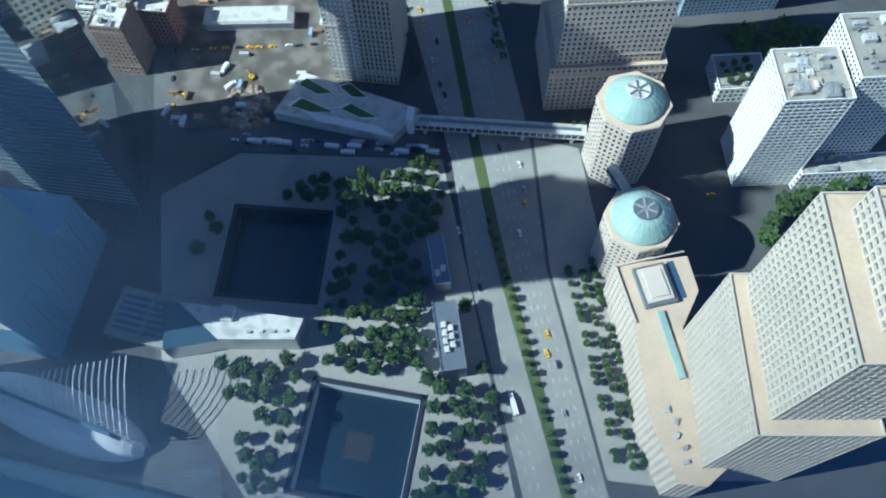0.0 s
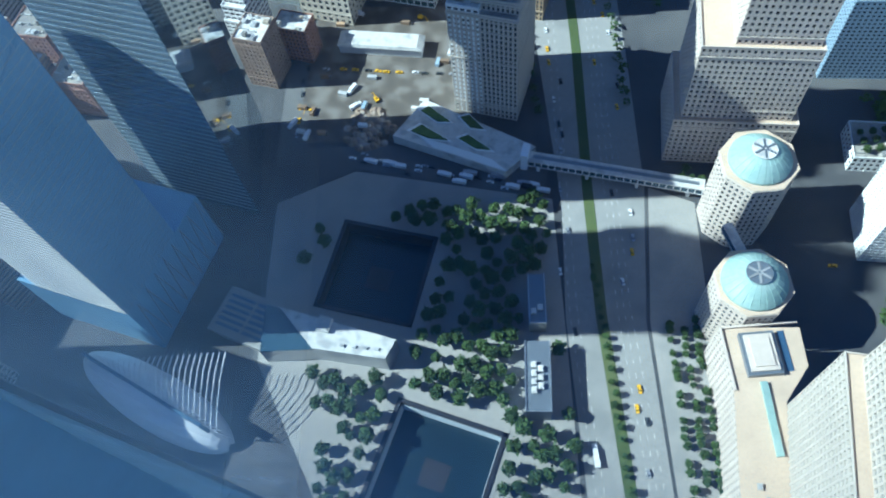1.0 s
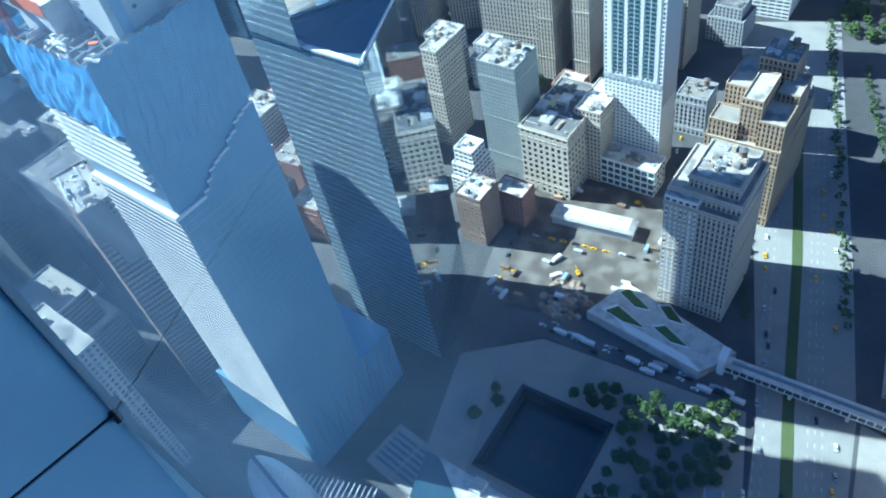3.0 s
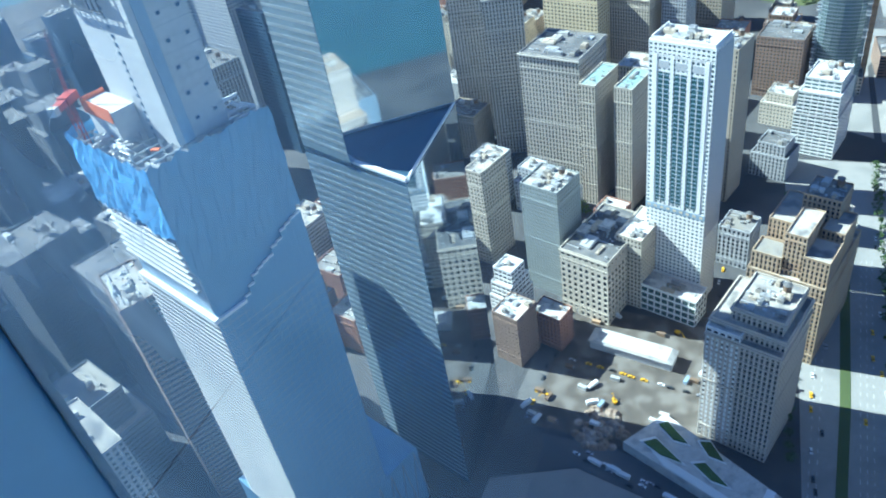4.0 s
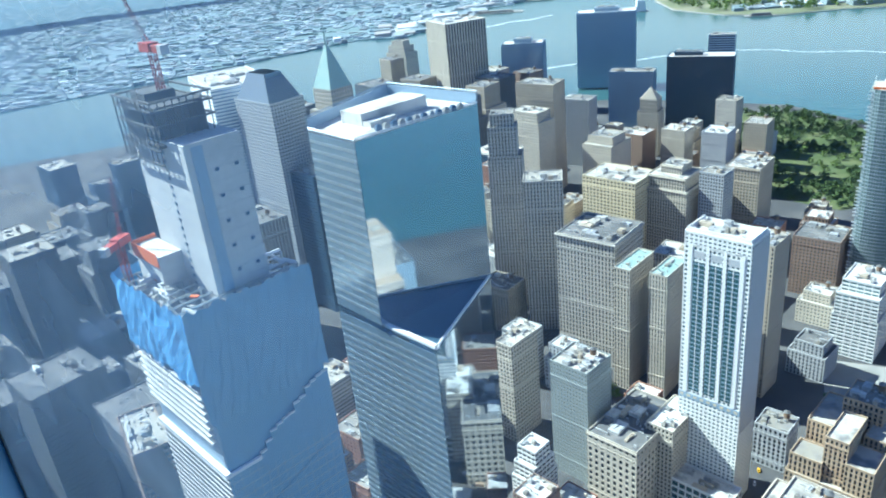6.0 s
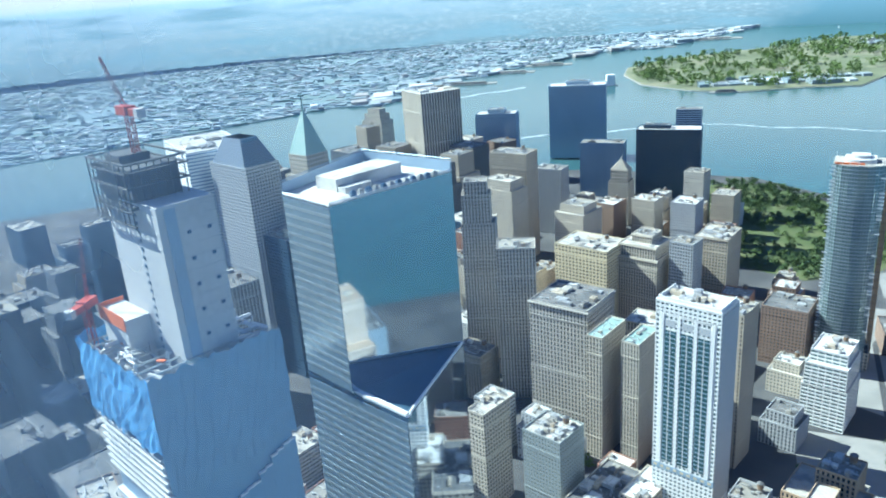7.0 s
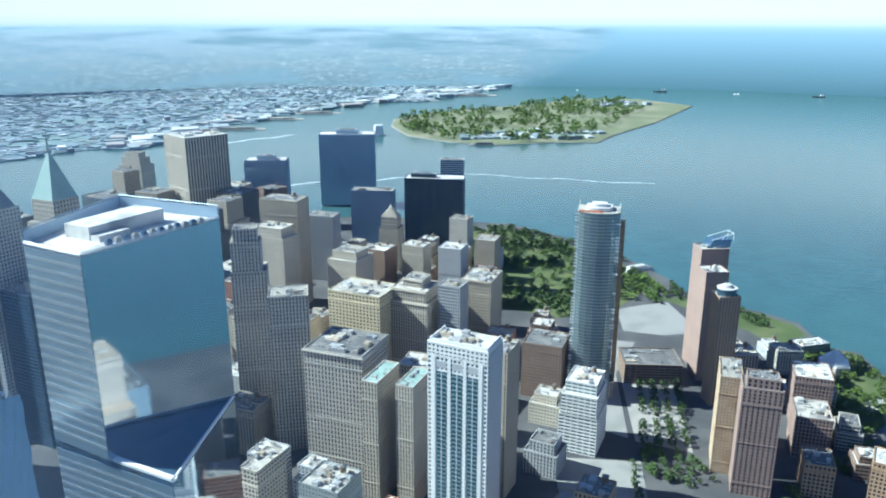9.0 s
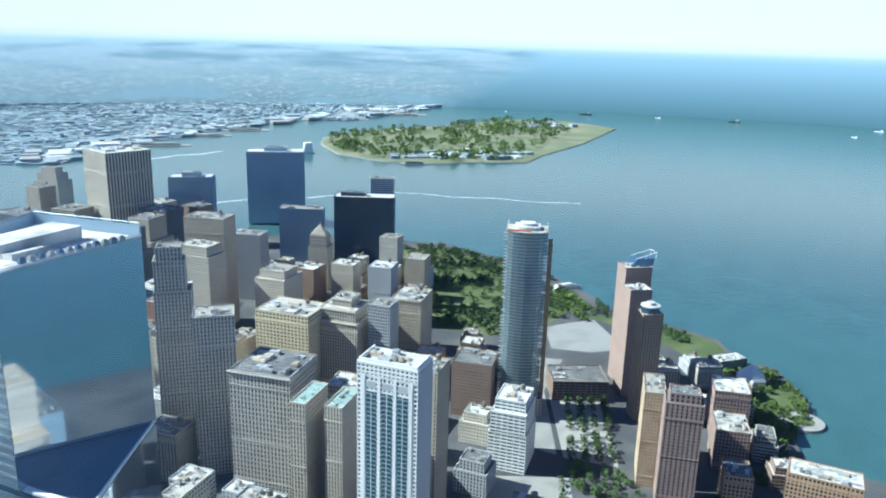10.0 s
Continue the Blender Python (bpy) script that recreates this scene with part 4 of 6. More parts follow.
part("core_opening", Boxes().box(18.55, 18.8, -5.5, -1.5, 262, 319), M_SLATE, core, "blue-grey lift-door strip up the core")
cw = Boxes().box(-0.7, 0.7, -0.15, 0.15, -0.6, 0.6).mesh("core_window")
for k in range(18):
    part("core_window", cw, M_DARK, core, at=pose(2.5, -8.1, 263 + k * 3.1))
    if k % 3 == 0:
        for yy in (2, 9.5):
            part("core_window", cw, M_DARK, core, at=pose(18.65, yy, 263 + k * 3.1, 0, 0, 90))
joint = Boxes().box(-20.06, 18.56, -8.06, 13.06, 0, 0.25).mesh("pour_joint")
for k in range(12):
    part("pour_joint", joint, M_GREYWALL, core, at=pose(0, 0, 264 + k * 4.6))
part("core_annexe", Boxes().box(-24, -4, -17, -8.1, 259.02, 277).box(-24.4, -3.6, -17.4, -8.1, 277, 277.8), M_RAWCONC, w3, "lower concrete shaft beside the core")
form = Boxes().box(-22.5, 7, -10.5, 11, 318, 319)
for k in range(9):
    form.bar((-22.5 + k * 3.7, -10.5, 312), (-22.5 + k * 3.7, -10.5, 333), 0.25).bar((7, -10.5 + k * 2.6, 320), (7, -10.5 + k * 2.6, 333), 0.25).bar((-22.5, -10.5 + k * 2.6, 312), (-22.5, -10.5 + k * 2.6, 333), 0.25)
for z in (312, 317, 325, 330, 333):
    form.box(-23, 7.6, -11, -10, z, z + 0.6).box(-23, -22, -10, 10.6, z, z + 0.6)
    if z > 320:
        form.box(6.6, 7.6, -10, 10.6, z, z + 0.6).box(-23, 7.6, 10.6, 11.6, z, z + 0.6)
form.box(-20.5, 5, -8.5, 9, 320.05, 331).box(-18, -6, -6, 5, 331, 334)
part("formwork", form, M_HAZEL, w3, "dark climbing formwork round the core's top")
part("edge_mesh", Boxes().box(-24.6, -3.4, -17.7, -17.45, 274, 279.4).box(-24.85, -24.6, -17.7, -8.1, 274, 279.4), M_SAFETY, w3, "orange edge mesh")
for k in range(16):
    x, y = rg.uniform(-24, 24), rg.choice((rg.uniform(-22, -18), rg.uniform(15, 23)))
    part("steel_bundle", Boxes().box(-4, 4, -0.5, 0.5, 0, 0.7).box(-3.5, 3.5, -0.3, 0.3, 0.7, 1.1), (M_STEELW, M_ROOFW, M_STEEL)[k % 3], w3, at=pose(x, y, 266.15, 0, 0, rg.choice((0, 90, 12))))


def crane(x, y, z, rot, mast, jib, lift):
    c = thing("tower_crane", x, y, z, rot, "red luffing tower crane above the unfinished tower", "crane", "tower cranes")
    b = Boxes()
    for sx in (-1, 1):
        for sy in (-1, 1):
            b.bar((sx, sy, 0), (sx, sy, mast), 0.22)
    for k in range(int(mast / 3)):
        b.bar((-1, -1, k * 3), (1, -1, k * 3 + 3), 0.12).bar((1, 1, k * 3), (-1, 1, k * 3 + 3), 0.12).bar((-1, 1, k * 3), (-1, -1, k * 3 + 3), 0.12).bar((1, -1, k * 3), (1, 1, k * 3 + 3), 0.12)
    part("mast", b, M_REDSTEEL, c)
    part("cab", Boxes().box(-2, 2, -2, 5, mast, mast + 3).box(-1.5, 1.5, -8, -2, mast, mast + 2.4), M_REDSTEEL, c)
    j = Boxes()
    e = Vector((0, jib * math.cos(radians(lift)), mast + 3 + jib * math.sin(radians(lift))))
    s = Vector((0, 2, mast + 3))
    for dx, dz in ((-0.8, 0), (0.8, 0), (0, 1.4)):
        j.bar(s + Vector((dx, 0, dz)), e + Vector((dx * 0.3, 0, dz * 0.3)), 0.16)
    for k in range(14):
        p, q = s.lerp(e, k / 14), s.lerp(e, (k + 1) / 14)
        j.bar(p + Vector((-0.7, 0, 0)), q + Vector((0.7, 0, 0)), 0.1).bar(p + Vector((0.7, 0, 0)), q + Vector((0, 0, 1.2)), 0.1)
    part("jib", j, M_REDSTEEL, c)
    part("counterweight", Boxes().box(-1.6, 1.6, -9.5, -7, mast - 0.5, mast + 2.6), M_RAWCONC, c)
    return c


crane(-198.8, 198.5, 334, 70, 13, 20, 50)
crane(-224, 184, 259.1, 10, 20, 22, 76)

# ---- the white hotel tower ----
CW, CD = 40.7, 24.0
cq = tower("hotel_tower", "tall white hotel tower with blue-green window strips", -29.6, 436.5, CW, CD, -20, 192, M_WHITE, M_TEAL, bay=2.9, floor=3.1, pier=1.2, band=1.3, roof=M_ROOFW, panes=300, plant=9, tiers=[(0, 76, CW, CD, 0, 0), (76, 184, CW, CD, 0, 0), (184, 192, CW, CD, 0, 0)])
for k in range(3):
    x = -10.6 + k * 10.6
    st = part("glass_strip", Boxes().box(x - 3.6, x + 3.6, -CD / 2 - 0.12, -CD / 2 + 0.3, 82, 174), M_STRIP, cq, "blue-green glass strip")
    sp_mesh = Boxes().box(x - 3.6, x + 3.6, -0.05, 0.05, -0.3, 0.3).mesh("spandrel")
    for j in range(30):
        part("spandrel", sp_mesh, M_SLATE, st, at=pose(0, -CD / 2 - 0.16, 84 + j * 3.05))
    part("strip_mullion", Boxes().box(x - 0.2, x + 0.2, -CD / 2 - 0.3, -CD / 2, 82, 174), M_WHITE, st)
    part("louvre", Boxes().box(x - 3.4, x + 3.4, -CD / 2 - 0.1, -CD / 2 + 0.2, 176.5, 181), M_GREYWALL, cq, "grey louvred panel")
for k in range(4):
    x = -15.9 + k * 10.6
    part("pilaster", Boxes().box(x - 1.1, x + 1.1, -CD / 2 - 0.35, -CD / 2, 80, 184), M_WHITE, cq)
part("belt", Boxes().box(-CW / 2 - 0.2, CW / 2 + 0.2, -CD / 2 - 0.2, CD / 2 + 0.2, 75, 79), M_SLATE, cq, "dark plant-floor belt")
for k in range(9):
    part("belt_panel", Boxes().box(-1.1, 1.1, -0.1, 0.1, 0, 1.6), M_CREAM, cq, at=pose(-18 + k * 4.5, -CD / 2 - 0.25, 76.4))
part("blank_side_wall", Boxes().box(CW / 2 - 0.1, CW / 2 + 0.25, -CD / 2 + 1.2, CD / 2, 60, 190), M_GREYWALL, cq, "plain grey side wall without windows")
part("crown_frame", Boxes().box(-CW / 2 + 1, CW / 2 - 1, -CD / 2 + 1, -CD / 2 + 1.6, 192, 195).box(-CW / 2 + 1, -CW / 2 + 1.6, -CD / 2 + 1.6, CD / 2 - 1, 192, 195).box(CW / 2 - 1.6, CW / 2 - 1, -CD / 2 + 1.6, CD / 2 - 1, 192, 195), M_WHITE, cq)
tower("hotel_podium", "low white hotel podium with glass bays", -35.6, 414.5, 50, 18, -20, 22, M_WHITE, M_TEAL, bay=5, floor=5, pier=0.8, band=1.4, roof=M_ROOFW, plant=6)

# ---- trees ----
def tree_parts(rng, r, h, clumps, leaf):
    t = Boxes().drum(0, 0, 0, h * 0.5, 0.22, 0.14, 8)
    for k in range(5):
        a = k * 1.257 + rng.uniform(0, 0.6)
        t.bar((0, 0, h * rng.uniform(0.32, 0.5)), (r * 0.6 * math.cos(a), r * 0.6 * math.sin(a), h * rng.uniform(0.6, 0.8)), 0.08)
    b = Boxes()
    for k in range(clumps):
        a, q, z = rng.uniform(0, 6.283), r * math.sqrt(rng.random()), rng.random()
        q *= math.sqrt(max(0.12, 1 - (2 * z - 1) ** 2)) * rng.uniform(0.75, 1.15)
        c = Vector((q * math.cos(a), q * math.sin(a), h * (0.36 + 0.62 * z)))
        s = r * leaf * rng.uniform(0.6, 1.3)
        k0 = len(b.v)
        ax = [Vector((rng.gauss(0, 1), rng.gauss(0, 1), rng.gauss(0, 0.6))).normalized() for _ in range(5)]
        b.v += [tuple(c + v * s) for v in ax] + [tuple(c - ax[0] * s * 0.8)]
        b.f += [(k0, k0 + 1, k0 + 2), (k0 + 2, k0 + 3, k0 + 4), (k0 + 1, k0 + 5, k0 + 3), (k0 + 4, k0 + 5, k0), (k0 + 3, k0 + 1, k0 + 4)]
    return t.mesh("trunk"), b.mesh("crown")


TREES = []
trg = random.Random(11)
for k in range(4):
    tm, cm = tree_parts(trg, 3.4 + 0.3 * k, 9.0 + 0.7 * k, 190, 0.26)
    tr = thing("tree", -100 + k * 8, 6, 0.16, 0, "leafy green plaza tree with a rounded crown", "tree", "plaza trees")
    part("trunk", tm, M_BARK, tr)
    part("crown", cm, M_LEAF, tr)
    TREES.append(tr)


def plant(x, y, z=0.16, s=1.0, label="", group=""):
    t = copy_thing(TREES[trg.randrange(4)], pose(x, y, z, 0, 0, trg.uniform(0, 360)))
    t.scale = (s, s, s)
    return tagged(t, label, "", group)


def inside(x, y, poly, grow=0.0):
    n, ok = len(poly), True
    for i in range(n):
        (ax, ay), (bx, by) = poly[i], poly[(i + 1) % n]
        ok = ok and ((bx - ax) * (y - ay) - (by - ay) * (x - ax)) / math.hypot(bx - ax, by - ay) > -grow
    return ok


PAV = [(-156, 172), (-118, 146), (-90, 144), (-50, 134), (-40, 150), (-104, 184), (-141, 200)]
VENT_A, VENT_B = quad(29, 168, 9, 29, -4), quad(24.6, 124.5, 13, 38, -5)
c23, s23 = math.cos(radians(-23)), math.sin(radians(-23))
for row in range(-8, 12):
    for k in range(-14, 13):
        if trg.random() < 0.14:
            continue
        u, v = k * 6.6 + trg.uniform(-1.2, 1.2), row * 10.6 + trg.uniform(-0.8, 0.8) + (3.5 if k % 2 else 0)
        x, y = -30 + u * c23 - v * s23, 132 + u * s23 + v * c23
        if not (-92 + (y > 170) * -10 < x < 40 and 24 < y < 236) or x < -112 or (x < -70 and y < 62):
            continue
        if any(inside(x, y, p, 6.5) for p in POOLS) or inside(x, y, VENT_A, 4) or inside(x, y, VENT_B, 4) or inside(x, y, PAV[:], 4) or (-125 < x < -40 and 133 < y < 200 and y < 205 + 0.45 * (-60 - x) and y > 128 - 0.3 * (x + 50)):
            continue
        plant(x, y, 0.16, trg.uniform(0.8, 1.08))
for k in range(26):
    for x in (90.5, 97.5, 104):
        if trg.random() < 0.8:
            plant(x + k * 0.25 + trg.uniform(-0.6, 0.6), 44 + k * 4.3 + trg.uniform(-0.8, 0.8), 0.22, trg.uniform(0.45, 0.62), "small clipped promenade tree", "promenade trees")
for k in range(30):
    plant(62.5 + trg.uniform(-1, 1), 14 + k * 6 + trg.uniform(-1.5, 1.5), 0.3, trg.uniform(0.35, 0.55), "low tree on the road's planted strip", "median trees")
for x, y, s in ((212, 150, 1.6), (222, 156, 1.8), (232, 158, 1.7), (243, 160, 1.6), (256, 162, 1.5), (206, 142, 1.5), (214, 136, 1.4), (270, 164, 1.2), (284, 166, 1.2)):
    plant(x, y, 0, s, "large bright green street tree", "green court trees")
for x, y in ((120, 238), (125, 236), (130, 235), (123, 243)):
    plant(x, y, 5, 0.6, "small tree on a lit terrace", "terrace trees")

# ---- memorial pools ----
for k, (cx, cy, side, rot) in enumerate(((-31.7, 84.6, 56.0, -23), (-58, 198, 54.0, -18))):
    p = thing("memorial_pool", cx, cy, 0, rot, "sunken square pool with dark stone walls and falling water" if k == 0 else "sunken square pool lying in deep shade", "pool", "memorial pools")
    h = side / 2
    w = Boxes()
    for x0, x1, y0, y1 in ((-h, h, -h, -h + 0.6), (-h, h, h - 0.6, h), (-h, -h + 0.6, -h + 0.6, h - 0.6), (h - 0.6, h, -h + 0.6, h - 0.6)):
        w.box(x0, x1, y0, y1, -9.5, 0.1)
    part("pool_wall", w, M_STONE, p)
    part("pool_floor", Boxes().box(-h, h, -h, h, -10, -9.52), M_STONE, p)
    part("water_surface", Boxes().box(-h + 0.7, h - 0.7, -h + 0.7, h - 0.7, -9.5, -8.9), M_POOLW, p)
    for j in range(4):
        if k == 0:
            part("waterfall", Boxes().box(-h + 1.4, h - 1.4, -0.12, 0.12, -8.9, -0.5), M_FOAM, p, at=pose(0, 0, 0, 0, 0, 90 * j) @ pose(0, h - 1.0, 0))
        part("name_parapet", Boxes().box(-h - 1.6, h + 1.6, -1.1, 1.1, 0.16, 1.1), M_STONE, p, "dark bronze parapet", at=pose(0, 0, 0, 0, 0, 90 * j) @ pose(0, h + 0.6, 0))
        part("pool_rim", Boxes().box(-h - 2.4, h + 2.4, -1.3, 1.3, 0.17, 0.3), M_PAVE, p, at=pose(0, 0, 0, 0, 0, 90 * j) @ pose(0, h + 3.0, 0))
    part("central_void", Boxes().box(-7, 7, -7, 7, -8.9, -8.86), M_STONE, p)

# ---- museum pavilion, vents, oculus ----
mp = thing("museum_pavilion", -80, 160, 0, 0, "angular steel and glass museum pavilion with a white roof", "pavilion")
part("wall", Boxes().prism([(-36, 16), (34, -11), (28, -21), (-10, -12), (-38, -11)][::-1], 0.16, 15), M_STEEL, mp)
part("roof", Boxes().prism([(-28, 13), (34, -11), (28, -21), (-10, -12)][::-1], 15.02, 17.2), M_ROOFW, mp, "white folded metal roof")
part("glass_roof", Boxes().prism([(-36, 16), (-28.2, 13), (-10.2, -12), (-38, -11)][::-1], 15.02, 15.8), M_BLUEGLASS, mp)
part("roof_box", Boxes().box(-4, 3, -4, 4, 17.2, 20).box(-3.4, 2.4, -3.4, 3.4, 20, 20.4), M_ROOFW, mp, at=pose(-3, 0, 0, 0, 0, -20))
for k in range(4):
    part("roof_vent", Boxes().box(-1.2, 1.2, -0.8, 0.8, 17.2, 18.2), M_UNIT, mp, at=pose(6 + k * 6, -12 - k * 1.2, 0, 0, 0, -20))
lv = thing("louvred_platform", -129, 174, 0, -27, "low stone platform with dark louvred slots", "platform")
part("base", Boxes().box(-19, 19, -14, 14, 0, 4), M_PAVE, lv)
for k in range(6):
    for j in range(2):
        part("louvre", Boxes().box(-7.5, 7.5, -0.9, 0.9, 4.02, 4.3), M_DARK, lv, at=pose(-8.5 + j * 17, -9 + k * 3.6, 0))
for nm, cx, cy, w, d, rot, h, n in (("vent_building", 29, 168, 8.8, 28.5, -4, 12, 2), ("vent_building", 24.6, 124.5, 12.8, 37, -5, 15, 7)):
    vb = thing(nm, cx, cy, 0.16, rot, "long grey metal-clad ventilation building" if n > 2 else "narrow metal-clad ventilation building in the shade", "building", "vent buildings")
    part("wall", Boxes().box(-w / 2, w / 2, -d / 2, d / 2, 0, h), M_STEELG, vb)
    part("roof", Boxes().box(-w / 2 + 0.5, w / 2 - 0.5, -d / 2 + 0.5, d / 2 - 0.5, h, h + 0.3), M_STEELG, vb)
    part("roof_rim", Boxes().box(-w / 2 - 0.15, -w / 2 + 0.45, -d / 2, d / 2, h, h + 0.9).box(w / 2 - 0.45, w / 2 + 0.15, -d / 2, d / 2, h, h + 0.9), M_STEEL, vb)
    part("roof_rim", Boxes().box(-w / 2, w / 2, -d / 2 - 0.15, -d / 2 + 0.45, h + 0.02, h + 0.92), M_STEEL, vb)
    for k in range(n):
        part("roof_unit", Boxes().box(-1.4, 1.4, -1.6, 1.6, 0, 1.8).box(-0.9, 0.9, -1.1, 1.1, 1.8, 2.3), M_ROOFW, vb, at=pose(-2 + 3.4 * (k % 2), -8 + k * 2.2, h + 0.3))

oc = thing("ribbed_station_hall", -176, 131, 0, -33, "white ribbed station hall with a raised wing of steel fins", "station")
shell = Boxes()
N, Mm = 30, 8
for i in range(N + 1):
    t = -1 + 2 * i / N
    hw, hz = 15 * math.sqrt(max(0.02, 1 - t * t)), 4 + 20 * math.sqrt(max(0.0, 1 - t * t))
    for j in range(Mm + 1):
        a = math.pi * j / Mm
        shell.v.append((50 * t, hw * math.cos(a), hz * math.sin(a) ** 0.8))
shell.f = [(i * (Mm + 1) + j, (i + 1) * (Mm + 1) + j, (i + 1) * (Mm + 1) + j + 1, i * (Mm + 1) + j + 1) for i in range(N) for j in range(Mm)]
part("shell", shell, M_STEELW, oc, "smooth white shell under the fins")
part("ridge_skylight", Boxes().prism([(-44, -1.0), (44, -1.0), (44, 1.0), (-44, 1.0)], 20, 24.6, 0.9), M_DARK, oc, "long dark ridge skylight")
for sgn, n, lx, ly in ((1, 22, 26, 33),):
    for k in range(n):
        t = (k + 1) / n
        x = -30 + 78 * t
        b = Boxes()
        p0 = Vector((x, sgn * 1.6, 22.5))
        p3 = p0 + Vector((-lx * t * 0.5 if sgn > 0 else lx * t, ly * t, 16 * t))
        p1, p2 = p0.lerp(p3, 0.35) + Vector((0, 0, 3)), p0.lerp(p3, 0.7) + Vector((0, 0, 3))
        for u, w in ((p0, p1), (p1, p2), (p2, p3)):
            b.bar(u, w, 0.32)
        b.bar(p0, (x, sgn * 14 * math.sqrt(max(0.05, 1 - (x / 50) ** 2)), 1), 0.5)
        part("rib", b, M_STEELW, oc)

# ---- raised park and church site ----
pk = thing("raised_park", 0, 282, 0, 0, "raised paved park with diamond-shaped green beds", "park")
part("deck", Boxes().prism([(-46, 5), (20, -29), (40, -13), (-25, 31)], 0, 7.5), M_ROOFW, pk)
for bed in ([(-24, 0), (-12, -3), (-28, 11), (-35, 7)], [(-18, 12), (-10, 11), (-23, 25), (-28, 22)], [(4, -11), (13, -13), (0, 0), (-6, -2)], [(2, 5), (10, 3), (2, 15), (-4, 14)]):
    mx, my = sum(p[0] for p in bed) / 4, sum(p[1] for p in bed) / 4
    part("bed_kerb", Boxes().prism([(mx + (x - mx) * 1.22, my + (y - my) * 1.22) for x, y in bed], 7.5, 8.0), M_WHITE, pk)
    part("bed", Boxes().prism(bed, 8.0, 8.9, 0.92), M_LEAF, pk, "dense dark green planting")
for k in range(7):
    part("bench_terrace", Boxes().box(-24, 24, -0.35, 0.35, 7.5, 8.1), M_WHITE, pk, at=pose(-8 + k * 1.2, -14 + k * 0.4 - k * 1.8 + 5, 0, 0, 0, -27.5))
es = Boxes()
erg = random.Random(5)
for k in range(60):
    a, q = erg.uniform(0, 6.28), 16 * math.sqrt(erg.random())
    es.drum(-62 + q * math.cos(a), 300 + q * math.sin(a), -0.3, erg.uniform(0.5, 3.2), erg.uniform(2, 4.5), erg.uniform(0.4, 1.6), 7)
sheet("site_ground", Boxes().prism([(-108, 294), (-20, 286), (-2, 306), (-4, 398), (-96, 410)], -0.3, 0.06), M_DIRT, "brown rutted ground of the building site", "ground")
sheet("building_site_earth", es, M_EARTH, "brown churned earth and rubble of a building site", "earth", "stuff")
wr = thing("site_shed", -52, 366, 0, -12, "long white roofed site shed", "shed")
part("wall", Boxes().box(-28, 28, -6, 6, 0, 7), M_GREYWALL, wr)
part("roof", Boxes().prism([(-29, -7), (29, -7), (29, 7), (-29, 7)], 7, 9, 0.86), M_ROOFW, wr)

# ---- footbridge ----
fb = thing("covered_footbridge", 82.5, 245, 0, -17.7, "long covered footbridge with a pale roof and glass sides", "bridge")
L = 50.5
part("deck", Boxes().box(-L, L, -3.4, 3.4, 5.2, 6.0), M_RAWCONC, fb)
part("roof", Boxes().box(-L, L, -3.6, 3.6, 10.0, 10.6).box(-L, L, -3.7, -3.2, 10.6, 11.0).box(-L, L, 3.2, 3.7, 10.6, 11.0), M_ROOFW, fb)
part("roof_light", Boxes().box(-L + 3, L - 3, -0.7, 1.5, 10.62, 10.9), M_STEELG, fb)
for sgn in (-1, 1):
    part("side_glazing", Boxes().box(-L, L, -0.1, 0.1, 6.0, 10.0), M_BLUEGLASS, fb, at=pose(0, sgn * 3.1, 0))
mul = Boxes().box(-0.2, 0.2, -0.2, 0.2, 6.0, 10.0).mesh("mullion")
for k in range(26):
    part("mullion", mul, M_STEELW, fb, at=pose(-L + 0.5 + k * 4, -3.4, 0))
for x in (-44, -15, 14, 43):
    part("pier", Boxes().box(-1, 1, -2.5, 2.5, 0, 5.2), M_RAWCONC, fb, at=pose(x, 0, 0))
part("stair_tower", Boxes().box(-54.5, -L - 0.05, -3, 6, 0, 14).box(-54.8, -L + 0.2, -3.3, 6.3, 14, 14.6), M_STEELW, fb, "white stair and lift tower")

